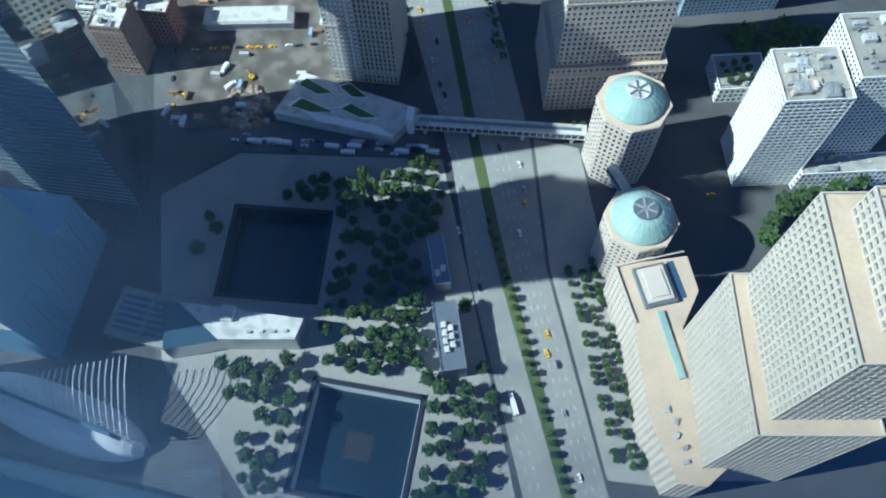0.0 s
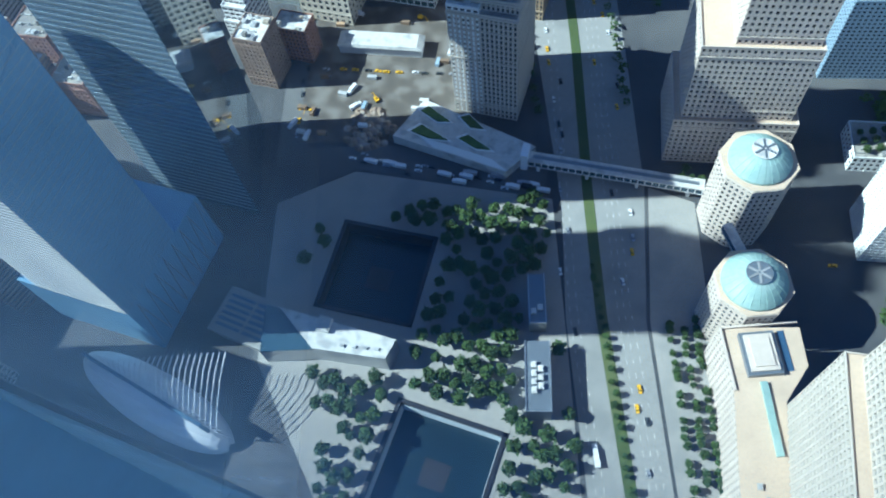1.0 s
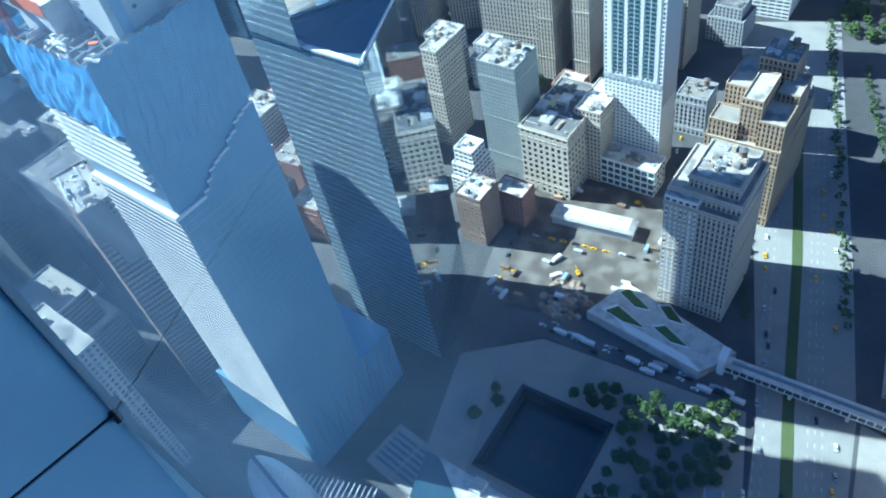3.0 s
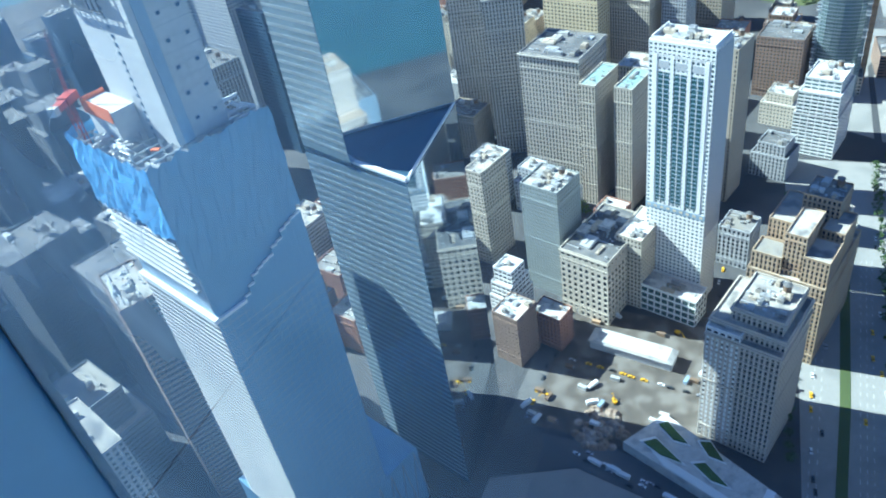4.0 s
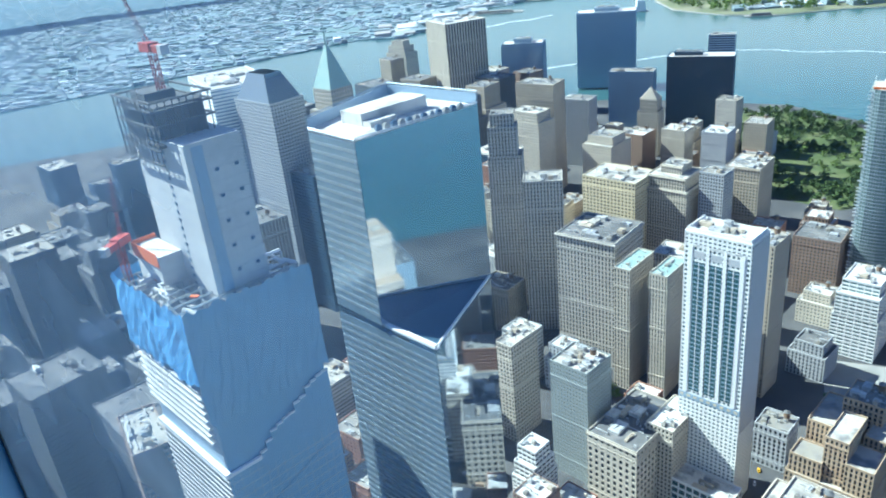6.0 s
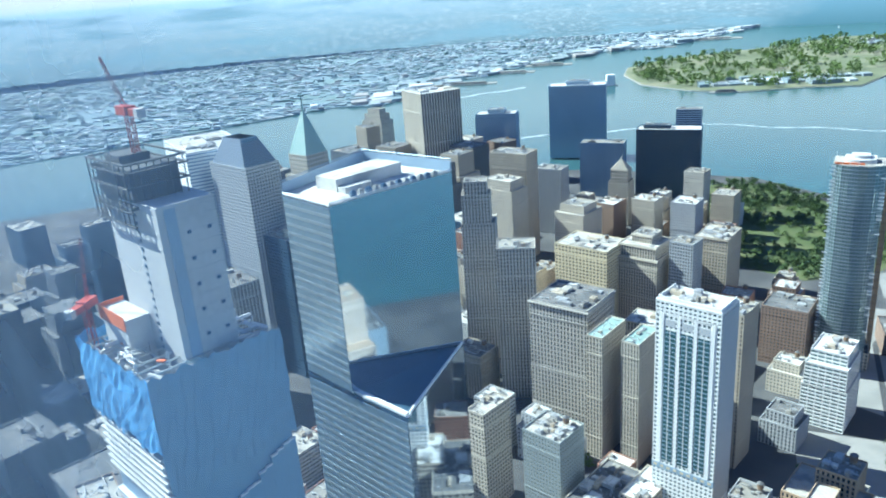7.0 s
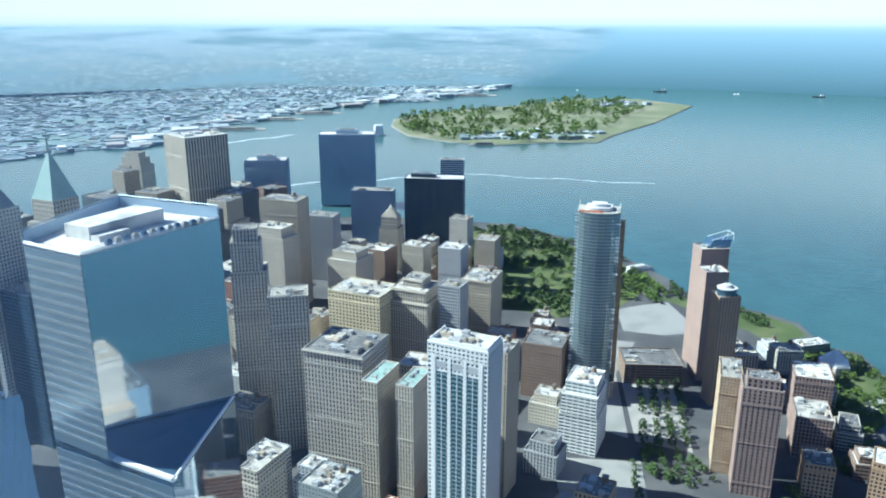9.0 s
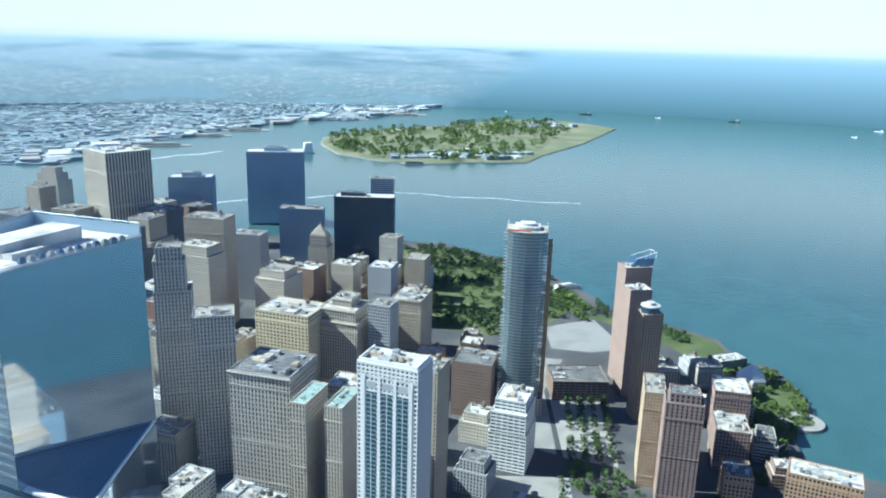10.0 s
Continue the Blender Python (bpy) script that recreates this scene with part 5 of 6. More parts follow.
# ---- the stone office complex by the river ----
def domed(name, cx, cy, r, h, dome_r, z_dome, label, disc, disc_label, rot=22.5):
    par = thing(name, cx, cy, 0, rot, label, "building", "domed gatehouses")
    b, g, rows = Boxes(), Boxes(), []
    q = [(r * math.cos(k * math.pi / 4), r * math.sin(k * math.pi / 4)) for k in range(8)]
    poly_facade(b, g, q, 0, h, 3.1, 4.0, 1.5, 1.7, 0.5, rows)
    part("wall", b, M_GRANITE, par)
    part("glazing", g, M_GLASS, par)
    part("roof", Boxes().prism(q, h - 0.4, h + 0.1), M_TAN, par)
    part("cornice", Boxes().prism([(x * 1.02, y * 1.02) for x, y in q], h - 1.6, h - 0.5), M_GRANITE, par)
    dm, n = Boxes(), 32
    prof = [(1.0, 0), (1.0, 1.6), (0.93, 3.0), (0.80, 5.2), (0.60, 7.6), (0.42, 9.0), (0.40, 9.6)]
    for f, z in prof:
        dm.v += [(dome_r * f * math.cos(6.28319 * i / n), dome_r * f * math.sin(6.28319 * i / n), h + z) for i in range(n)]
    dm.f = [(j * n + i, j * n + (i + 1) % n, (j + 1) * n + (i + 1) % n, (j + 1) * n + i) for j in range(len(prof) - 1) for i in range(n)]
    part("dome", dm, M_COPPER, par, "pale green copper dome")
    seam = Boxes()
    for (f0, z0), (f1, z1) in zip(prof[1:-2], prof[2:-1]):
        seam.bar((dome_r * f0, 0, h + z0), (dome_r * f1, 0, h + z1), 0.16)
    seam = seam.mesh("seam")
    for i in range(24):
        part("seam", seam, M_COPPER, par, at=pose(0, 0, 0, 0, 0, 15 * i))
    part("dome_cap", Boxes().drum(0, 0, h + 9.2, h + 9.9, dome_r * 0.40, dome_r * 0.40, 28), disc, par, disc_label)
    for i in range(6):
        part("cap_blade", Boxes().box(0.6, dome_r * 0.36, -0.5, 0.5, h + 9.9, h + 10.3), M_UNIT if disc is not M_ROOFW else M_STEELG, par, at=pose(0, 0, 0, 0, 0, 60 * i))
    rows.sort(key=lambda r: -r[2])
    wm = {}
    for x, y, z, turn, a, c in rows[:90]:
        key = (round(a, 2), round(c, 2))
        if key not in wm:
            wm[key] = Boxes().box(-a / 2, a / 2, -0.05, 0.05, -c / 2, c / 2).mesh("window")
        part("window", wm[key], M_GLASS, par, at=pose(x, y, z, 0, 0, turn))
    return par


domed("domed_gatehouse", 129, 151.5, 18.5, 47, 15.5, 50, "octagonal stone gatehouse with a green copper dome and dark vent", M_STEELG, "round dark vent grille")
domed("domed_gatehouse", 144, 213, 19.5, 57, 15.5, 60, "octagonal stone gatehouse with a green copper dome and white cap", M_ROOFW, "round white fan cap")
lb = thing("link_bridge", 133, 181, 0, 12, "small glazed bridge between the gatehouses", "bridge")
part("deck", Boxes().box(-2.4, 2.4, -13, 13, 24, 25), M_STEEL, lb)
part("glazing", Boxes().box(-2.2, 2.2, -13, 13, 25, 29), M_BLUEGLASS, lb)
part("roof", Boxes().box(-2.5, 2.5, -13, 13, 29, 29.5), M_ROOFW, lb)

pd = thing("podium_wing", 120, 80, 0, 0, "low stone wing with terraces and punched windows", "building")
PQ = [(-14, -52), (-2, -56), (10, -50), (0, -47), (13, 16), (27, 32), (28, 51), (-9, 54), (-9, 23), (-17, -24)]
b, g = Boxes(), Boxes()
poly_facade(b, g, PQ, 0, 36, 3.4, 4.0, 1.6, 1.7, 0.5)
part("wall", b, M_GRANITE, pd)
part("glazing", g, M_GLASS, pd)
part("roof", Boxes().prism(PQ, 35.6, 36.1), M_TAN, pd, "tan paved roof terrace")
part("parapet", Boxes().box(-9.2, -8.2, 23, 54, 36.1, 37.6).box(-8, 27, 53, 54, 36.1, 37.6), M_GRANITE, pd)
part("roof_pavilion", Boxes().box(0, 13, 30, 48, 36.1, 40).box(2, 11, 32, 46, 40, 40.8), M_GRANITE, pd, "raised stone roof block")
part("roof_frame", Boxes().box(-1.5, 0, 28.5, 49.5, 36.1, 39).box(13, 14.5, 28.5, 49.5, 36.1, 39).box(0, 13, 28.5, 30, 36.1, 39).box(0, 13, 48, 49.5, 36.1, 39), M_STEELG, pd)
part("roof_slot", Boxes().box(17, 20, 30, 50, 36.1, 36.5), M_DARK, pd)
part("skylight", Boxes().box(2.5, 5.5, -8, 26, 36.1, 37.8), M_COPPER, pd, "long green copper skylight", at=pose(0, 0, 0, 0, 0, -2))
for k in range(5):
    part("roof_unit", Boxes().box(-1.4, 1.4, -1, 1, 36.1, 37.4), M_UNIT, pd, at=pose(-8 + 2 * (k % 2), -44 + k * 6, 0, 0, 0, 20 * k))

tower("stone_grid_tower", "pale stone office tower with a dense grid of square windows", 147.6, 58, 46, 64, -13, 190, M_GRIDSTONE, M_GLASS, bay=3.2, floor=3.9, pier=1.05, band=1.35, plant=4, roof=M_TAN, tiers=[(0, 104, 46, 64, 0, 0), (104, 172, 39, 56, 3, 2), (172, 186, 28, 40, 6, 4)], panes=240, deep=1.0)
tower("stone_office_tower", "beige stone office tower with square windows and a stepped top", 150, 275, 58, 44, -10, 150, M_GRANITE, M_GLASS, bay=3.1, floor=3.8, pier=1.5, band=1.7, plant=8, roof=M_TAN, tiers=[(0, 38, 66, 50, 0, 0), (38, 92, 58, 44, 0, 0), (92, 130, 40, 40, 7, 1)], panes=120, deep=0.9)
tower("white_hotel_slab", "white slab hotel with a fine window grid and grey roof", 223, 193, 34, 32, -10, 80, M_WHITE, M_GLASS, bay=3.4, floor=3.0, pier=0.5, band=1.0, plant=20, panes=160, deep=0.9)
tower("white_apartment_slab", "pale apartment slab with a fine window grid", 263, 199, 36, 40, -10, 84, M_WHITE, M_GLASS, bay=2.6, floor=3.0, pier=0.9, band=1.1, plant=8, panes=100)
tower("low_white_annexe", "low pale annexe with grid windows", 262, 172, 52, 12, -10, 16, M_WHITE, M_GLASS, plant=4)
tower("apartment_slab", "blue-grey apartment slab with rows of small windows", 250, 312, 62, 20, -8, 62, M_SLATE, M_GLASS, bay=3.0, floor=3.0, pier=1.2, band=1.3, plant=7, roof=M_ROOFD)
tower("garden_block", "low pale block with a planted roof garden", 232, 248, 30, 26, -10, 12, M_WHITE, M_GLASS, plant=3)
for k in range(9):
    plant(222 + (k % 3) * 7, 241 + (k // 3) * 6, 12.1, 0.55, "small roof garden tree", "roof garden trees")

# ---- traffic ----
def vehicle(kind, x, y, rot, paint, label, length=4.6, z=0.10):
    c = thing(kind, x, y, z, rot, label, kind.replace("_", " "), "street traffic")
    hl, tall = length / 2, 2.6 if length > 6 else 0.85
    b = Boxes().prism([(-0.92, -hl), (0.92, -hl), (0.92, hl), (-0.92, hl)], 0.3, tall, 0.96)
    if length > 6:
        b = Boxes().box(-1.2, 1.2, -hl, hl - 2.2, 0.6, 3.2).box(-1.1, 1.1, hl - 2.0, hl, 0.5, 2.4)
    part("body", b, paint, c)
    if length <= 6:
        part("cabin", Boxes().prism([(-0.82, -hl * 0.55), (0.82, -hl * 0.55), (0.82, hl * 0.4), (-0.82, hl * 0.4)], 0.85, 1.45, 0.8), M_GLASS, c)
        part("cabin_roof", Boxes().box(-0.62, 0.62, -hl * 0.42, hl * 0.26, 1.45, 1.52), paint, c)
    wm = Boxes().bar((-0.12, 0, 0), (0.12, 0, 0), 0.34, 10).mesh("wheel")
    for sx in (-0.86, 0.86):
        for sy in (-hl * 0.62, hl * 0.62):
            part("wheel", wm, M_TYRE, c, at=pose(sx, sy, 0.34))
    return c


vrg = random.Random(21)
for x, y, rot, kd, pt, lb_, ln in ((76, 118, 2, "taxi", M_YEL, "yellow taxi cab on the wide road", 4.8), (73, 108, 2, "taxi", M_YEL, "yellow taxi cab on the wide road", 4.8), (190, 178, 80, "taxi", M_YEL, "yellow taxi cab by the green court", 4.8),
                                  (77, 101, 2, "car", M_CARG, "dark car on the wide road", 4.6), (73, 76, 1, "car", M_CARS, "silver car on the wide road", 4.6), (71, 44, 1, "car", M_CARW, "white car on the wide road", 4.6),
                                  (49, 86, 2, "bus", M_CARW, "white bus on the wide road", 11.5), (48, 152, 2, "car", M_CARG, "dark car on the wide road", 4.6)):
    vehicle(kd, x, y, rot, pt, lb_, ln)
for k in range(34):
    t = k / 33
    x, y = -70 + 112 * t + vrg.uniform(-3, 3), 276 - 34 * t + vrg.uniform(-5, 5)
    lg = vrg.random() < 0.35
    vehicle("truck" if lg else "car", x, y, vrg.choice((68, 72, 250)), (M_CARW, M_CARS, M_CARG, M_CARW)[k % 4], "white construction truck in the shaded street" if lg else "parked car in the shaded street", 8.5 if lg else 4.6)
for k in range(40):
    y = 180 + k * 9 + vrg.uniform(-3, 3)
    side = vrg.choice((-1, 1))
    x = 62 + (y - 150) * 0.055 + (side * vrg.uniform(9, 20) if side < 0 else vrg.uniform(12, 26))
    vehicle("car", x, y, 2 if side > 0 else 182, (M_CARW, M_CARS, M_CARG, M_YEL)[vrg.randrange(4)], "car driving on the wide road", 4.6)

dash = Boxes()
for k in range(60):
    y = 12 + k * 8
    for off in (-15.5, -11.5, 10, 13.5, 17):
        x = 62 + max(0, y - 160) * 0.06 + off
        dash.box(x - 0.1, x + 0.1, y, y + 3, 0.104, 0.116)
sheet("lane_marks", dash, M_LINE, "dashed white lane marks on the road", "marking", "stuff")

# ---- building-site clutter ----
srg = random.Random(31)
for k in range(46):
    x, y = srg.uniform(-112, 6), srg.uniform(296, 404)
    if any(math.hypot(x - o.location.x, y - o.location.y) < 24 for o in scene.objects if o.parent is None and o.get("category") in ("building", "shed", "park")):
        continue
    if k % 3 == 0:
        vehicle("truck", x, y, srg.uniform(0, 360), M_CARW, "white site truck parked on the building site", 8.0, 0.0)
    elif k % 12 != 2:
        c = thing("site_container", x, y, 0, srg.choice((-20, 70, -12)), "weathered steel site container on the building site", "container", "site containers")
        part("body", Boxes().box(-3, 3, -1.2, 1.2, 0, 2.6), (M_UNIT, M_ROOFW, M_SLATE, M_TANBRICK, M_WOOD)[k % 5], c)
        part("door", Boxes().box(3.0, 3.08, -1.1, 1.1, 0.1, 2.5), M_STEELG, c)
    else:
        d = thing("excavator", x, y, 0, srg.uniform(0, 360), "yellow excavator on the building site", "excavator", "site machines")
        part("tracks", Boxes().box(-1.4, -0.8, -2, 2, 0, 0.9).box(0.8, 1.4, -2, 2, 0, 0.9), M_TYRE, d)
        part("cab", Boxes().box(-1.2, 1.2, -1.8, 1.4, 0.9, 2.2).box(-1.1, 0, 0, 1.4, 2.2, 3.1), M_YEL, d)
        part("arm", Boxes().bar((0.5, 1.2, 1.8), (0.5, 4.2, 4.2), 0.25).bar((0.5, 4.2, 4.2), (0.5, 6.4, 1.0), 0.2), M_YEL, d)
for x0, y0, x1, y1 in ((-108, 300, -96, 420), (2, 360, -4, 520), (-88, 352, 0, 336)):
    for k in range(12):
        t = k / 11
        vehicle("car", x0 + (x1 - x0) * t + srg.uniform(-2, 2), y0 + (y1 - y0) * t, math.degrees(math.atan2(y1 - y0, x1 - x0)) - 90, (M_CARW, M_CARS, M_CARG, M_YEL)[srg.randrange(4)], "car parked along a narrow street", 4.6, 0.0)

# ---- special crowns of the far towers ----
fw = thing("copper_spire_tower", -400, 612, 0, -20, "tall stepped limestone tower with a green copper pyramid and spire", "skyscraper")
b, g = Boxes(), Boxes()
for z0, z1, w, d in ((0, 160, 50, 48), (160, 214, 36, 34), (214, 234, 27, 26)):
    facade(b, g, w, d, z0, z1, 3.2, 3.9, 1.6, 1.4)
    part("roof", Boxes().box(-w / 2 + 0.4, w / 2 - 0.4, -d / 2 + 0.4, d / 2 - 0.4, z1 - 0.4, z1 + 0.1), M_ROOF, fw)
part("wall", b, M_LIME, fw)
part("glazing", g, M_GLASS, fw)
part("pyramid_roof", Boxes().prism(quad(0, 0, 26, 25, 0), 234.1, 272, 0.10), M_COPPER, fw, "steep green copper pyramid roof")
part("spire", Boxes().drum(0, 0, 272, 292, 1.3, 0.1, 8), M_COPPER, fw)
sw_ = thing("sloped_roof", -484, 622, 220.1, -20, "tall dark sloping metal roof on the granite tower", "roof")
part("slope", Boxes().prism(quad(0, 0, 58, 38, 0), 0, 26, 0.5), M_STEELG, sw_)
part("crown_block", Boxes().box(-17, 17, -9, 9, 22, 26), M_DARK, sw_)
pt = thing("pyramid_topped_tower", -196, 1146, 0, -10, "pale stone tower with a stepped pyramid top", "building")
b, g = Boxes(), Boxes()
facade(b, g, 32, 26, 0, 70, 3.2, 3.8, 1.6, 1.4)
facade(b, g, 26, 20, 70, 86, 3.2, 5.0, 1.4, 1.4)
part("wall", b, M_LIME, pt)
part("glazing", g, M_GLASS, pt)
for k in range(6):
    part("pyramid_step", Boxes().box(-13 + k * 2, 13 - k * 2, -10 + k * 1.5, 10 - k * 1.5, 86 + k * 2.4, 88.4 + k * 2.4), M_LIME, pt)
part("lantern", Boxes().drum(0, 0, 100.4, 106, 2, 0.3, 8), M_LIME, pt)
jh = thing("stepped_museum", 363, 833, 0, 15, "white six-sided stepped museum by the water", "museum")
for k in range(7):
    part("roof_tier", Boxes().drum(0, 0, 10 + k * 2.2, 12.0 + k * 2.2, 17 - k * 2.3, 16.4 - k * 2.3, 6), M_WHITE, jh)
part("wall", Boxes().drum(0, 0, 0, 10, 18, 18, 6), M_GRANITE, jh)
tower("museum_wing", "low blue-glazed museum wing by the water", 352, 880, 40, 22, 20, 14, M_STEELG, M_BLUEGLASS, plant=4, roof=M_ROOFW)
tn = thing("white_tent", 192, 1178, 0, 30, "long white event tent by the park", "tent")
part("canopy", Boxes().prism(quad(0, 0, 52, 16, 0), 3, 8, 0.5), M_ROOFW, tn)
part("side", Boxes().box(-26, 26, -8, 8, 0, 3), M_ROOFW, tn)
sg = thing("swept_top_blade", 222, 845, 140, 10, "slanted glass blade on the apartment tower's roof", "roof")
part("blade", Boxes().prism([(-13, -9), (12, -9), (12, 9), (-13, 9)], 0.1, 9, 0.8, (5, 0)), M_BLUEGLASS, sg)
part("frame", Boxes().bar((-8, -7.5, 9), (16, -7.5, 16), 0.35).bar((-8, 7.5, 9), (16, 7.5, 16), 0.35).bar((16, -7.5, 9), (16, -7.5, 16), 0.35).bar((16, 7.5, 9), (16, 7.5, 16), 0.35).bar((4, -7.5, 9), (4, -7.5, 12.5), 0.35).bar((16, -7.5, 16), (16, 7.5, 16), 0.35), M_STEELW, sg)
rc = thing("rooftop_rotunda", 211.5, 745.8, 118.1, 10, "round white crown on the slim tower's roof", "roof")
part("drum", Boxes().drum(0, 0, 0, 7, 9.5, 9.5, 24), M_BLUEGLASS, rc)
part("ring", Boxes().drum(0, 0, 7, 8, 10, 10, 24), M_ROOFW, rc)
part("cap", Boxes().drum(0, 0, 8, 11, 5.5, 4.5, 16), M_ROOFW, rc)

# rooftop hoist and open floors on the glass apartment tower
hb = thing("builders_hoist", 107, 762, 0, -10, "tall timber and steel builders' hoist against the glass tower", "hoist")
part("mast", Boxes().box(-2.2, 2.2, -2.6, 2.6, 0, 188), M_TANBRICK, hb)
for k in range(23):
    part("landing", Boxes().box(-2.6, 2.6, -3, 3, 0, 0.5), M_WOOD, hb, at=pose(0, 0, 6 + k * 8))

# ---- city blocks between the named towers ----
TAKEN = [(o.location.x, o.location.y) for o in scene.objects if o.parent is None and o.type == "EMPTY" and o.get("category") in ("building", "skyscraper")]
frg = random.Random(77)


PALE = (M_BEIGE, M_LIME, M_BROWN, M_TANBRICK, M_GREYWALL, M_GREYSTONE, M_LIME, M_GREYSTONE, M_RED)
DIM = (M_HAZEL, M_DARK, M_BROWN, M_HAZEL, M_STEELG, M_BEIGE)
WALLNAMES = {"beige_masonry": "beige stone", "limestone": "pale limestone", "brown_brick": "brown brick", "tan_brick": "tan brick", "grey_render": "grey rendered", "cream_brick": "cream brick", "red_brick": "red brick",
             "grey_limestone": "grey limestone", "dark_stone_and_shade": "dark grey stone", "dark_cladding_with_haze": "dark metal-clad", "grey_metal_cladding": "grey metal-clad"}


def fill(x0, x1, y0, y1, step, h0, h1, rot, gap=38, walls=PALE):
    y = y0
    while y < y1:
        x = x0
        while x < x1:
            px_, py_ = x + frg.uniform(-5, 5), y + frg.uniform(-5, 5)
            if all(math.hypot(px_ - a, py_ - c) > gap for a, c in TAKEN):
                w, d, h = frg.uniform(step * 0.5, step * 0.72), frg.uniform(step * 0.5, step * 0.72), h0 + (h1 - h0) * frg.random() ** 1.6
                wall = frg.choice(walls)
                pier, band = frg.choice(((1.7, 1.9), (1.5, 0.7), (0.5, 1.7), (1.9, 1.4)))
                nm = WALLNAMES[wall.name]
                rf = frg.choice((M_ROOF, M_ROOFD, M_ROOFW, M_ROOF) if walls is PALE else (M_ROOFD, M_ROOFD, M_ROOF))
                tiers = [(0, h * 0.7, w, d, 0, 0), (h * 0.7, h, w * 0.75, d * 0.75, 0, 0)] if frg.random() < 0.45 else None
                tower("city_block", nm + " city block with a cluttered flat roof", px_, py_, w, d, rot + frg.uniform(-4, 4), h, wall, M_GLASS, bay=frg.uniform(2.8, 3.8), floor=3.6, pier=pier, band=band, roof=rf, plant=frg.randrange(2, 6), tank=frg.random() < 0.5, tiers=tiers, group="city blocks")
                TAKEN.append((px_, py_))
            x += step
        y += step


tower("corner_building", "dark brown brick corner building with a pale cluttered roof", -127, 353, 20, 22, -20, 42, M_BROWN, M_GLASS, bay=2.8, pier=1.4, band=1.6, plant=6, roof=M_ROOFW)
# out of view; added only to throw its shadow over the station hall
tower("office_block", "unseen grey stone block added to shade the station hall", -292, 128, 46, 74, -22, 118, M_GREYSTONE, M_GLASS, bay=3.6, pier=1.7, band=1.4, plant=8)
tower("dark_hotel_slab", "slim dark brown hotel slab with a cluttered roof", -274, 208, 38, 18, -34, 165, M_BROWN, M_GLASS, bay=2.4, pier=0.5, band=1.6, plant=9)
# hidden by the unfinished tower; added to shade a sunlit gap on the plaza
tower("dark_office_slab", "hidden slim dark slab added behind the unfinished tower to cast shade", -250, 244, 22, 40, -22, 200, M_DARK, M_GLASS, bay=2.4, pier=0.5, band=0.6, plant=5)
TAKEN += [(-274, 208), (-250, 244), (-127, 353), (-292, 128)]
fill(-330, -150, 350, 560, 44, 20, 62, -18, 36)
fill(-340, -20, 560, 1180, 50, 25, 85, -17, 42)
fill(-80, 30, 440, 640, 42, 18, 50, -18, 40)
fill(30, 110, 430, 600, 42, 20, 45, -18, 44)
fill(-60, 60, 640, 960, 46, 22, 60, -16, 40)
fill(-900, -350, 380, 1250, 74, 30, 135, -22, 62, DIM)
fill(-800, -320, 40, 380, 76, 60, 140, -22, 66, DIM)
fill(-700, -380, 700, 1350, 66, 40, 130, -25, 60)
fill(225, 330, 580, 760, 44, 16, 34, -12, 40)
fill(215, 320, 780, 900, 44, 14, 30, 5, 38)

tower("parking_garage", "long dark parking garage with a pale roof edge", 152, 800, 62, 46, 2, 22, M_BROWN, M_GLASS, bay=6, floor=3, pier=0.8, band=1.3, roof=M_ROOFD, plant=6)
tower("tunnel_vent_building", "low pale tunnel building", 92, 760, 30, 40, -5, 18, M_LIME, M_GLASS, plant=5, roof=M_ROOFD)
rp = thing("round_jetty", 386, 744, 0, 0, "round paved jetty at the waterside cove", "jetty")
part("deck", Boxes().drum(0, 0, -8, 0.6, 22, 22, 28), M_PAVE, rp)
part("lawn_disc", Boxes().drum(0, 0, 0.6, 0.9, 12, 12, 24), M_GRASS, rp)

# ---- park trees ----
def grove(name, spots, label, r0=4.0, r1=6.5, clumps=26):
    """Crowds of crowns that nobody could count."""
    b, g = Boxes(), random.Random(len(spots))
    for x, y in spots:
        r = g.uniform(r0, r1)
        h = r * 1.7
        for k in range(clumps):
            a, q, z = g.uniform(0, 6.283), r * math.sqrt(g.random()), g.random()
            q *= math.sqrt(max(0.1, 1 - (1.7 * z - 0.7) ** 2))
            c = Vector((x + q * math.cos(a), y + q * math.sin(a), h * (0.3 + 0.7 * z)))
            s = r * g.uniform(0.2, 0.42)
            k0 = len(b.v)
            ax = [Vector((g.gauss(0, 1), g.gauss(0, 1), g.gauss(0, 0.7))).normalized() for _ in range(5)]
            b.v += [tuple(c + v * s) for v in ax] + [tuple(c - ax[0] * s * 0.8)]
            b.f += [(k0, k0 + 1, k0 + 2), (k0 + 2, k0 + 3, k0 + 4), (k0 + 1, k0 + 5, k0 + 3), (k0 + 4, k0 + 5, k0), (k0 + 3, k0 + 1, k0 + 4)]
    return sheet(name, b, M_LEAF if "dark" in label else M_LEAF2, label, "trees", "stuff")


grg = random.Random(8)


def scatter(n, poly, keep=lambda x, y: True):
    xs, ys = [p[0] for p in poly], [p[1] for p in poly]
    out = []
    while len(out) < n:
        x, y = grg.uniform(min(xs), max(xs)), grg.uniform(min(ys), max(ys))
        odd = False
        for i in range(len(poly)):
            (ax, ay), (bx, by) = poly[i], poly[i - 1]
            if (ay > y) != (by > y) and x < (bx - ax) * (y - ay) / (by - ay) + ax:
                odd = not odd
        if odd and keep(x, y):
            out.append((x, y))
    return out


def open_ground(x, y):
    return noise.noise(Vector((x * 0.012, y * 0.012, 3))) > -0.18


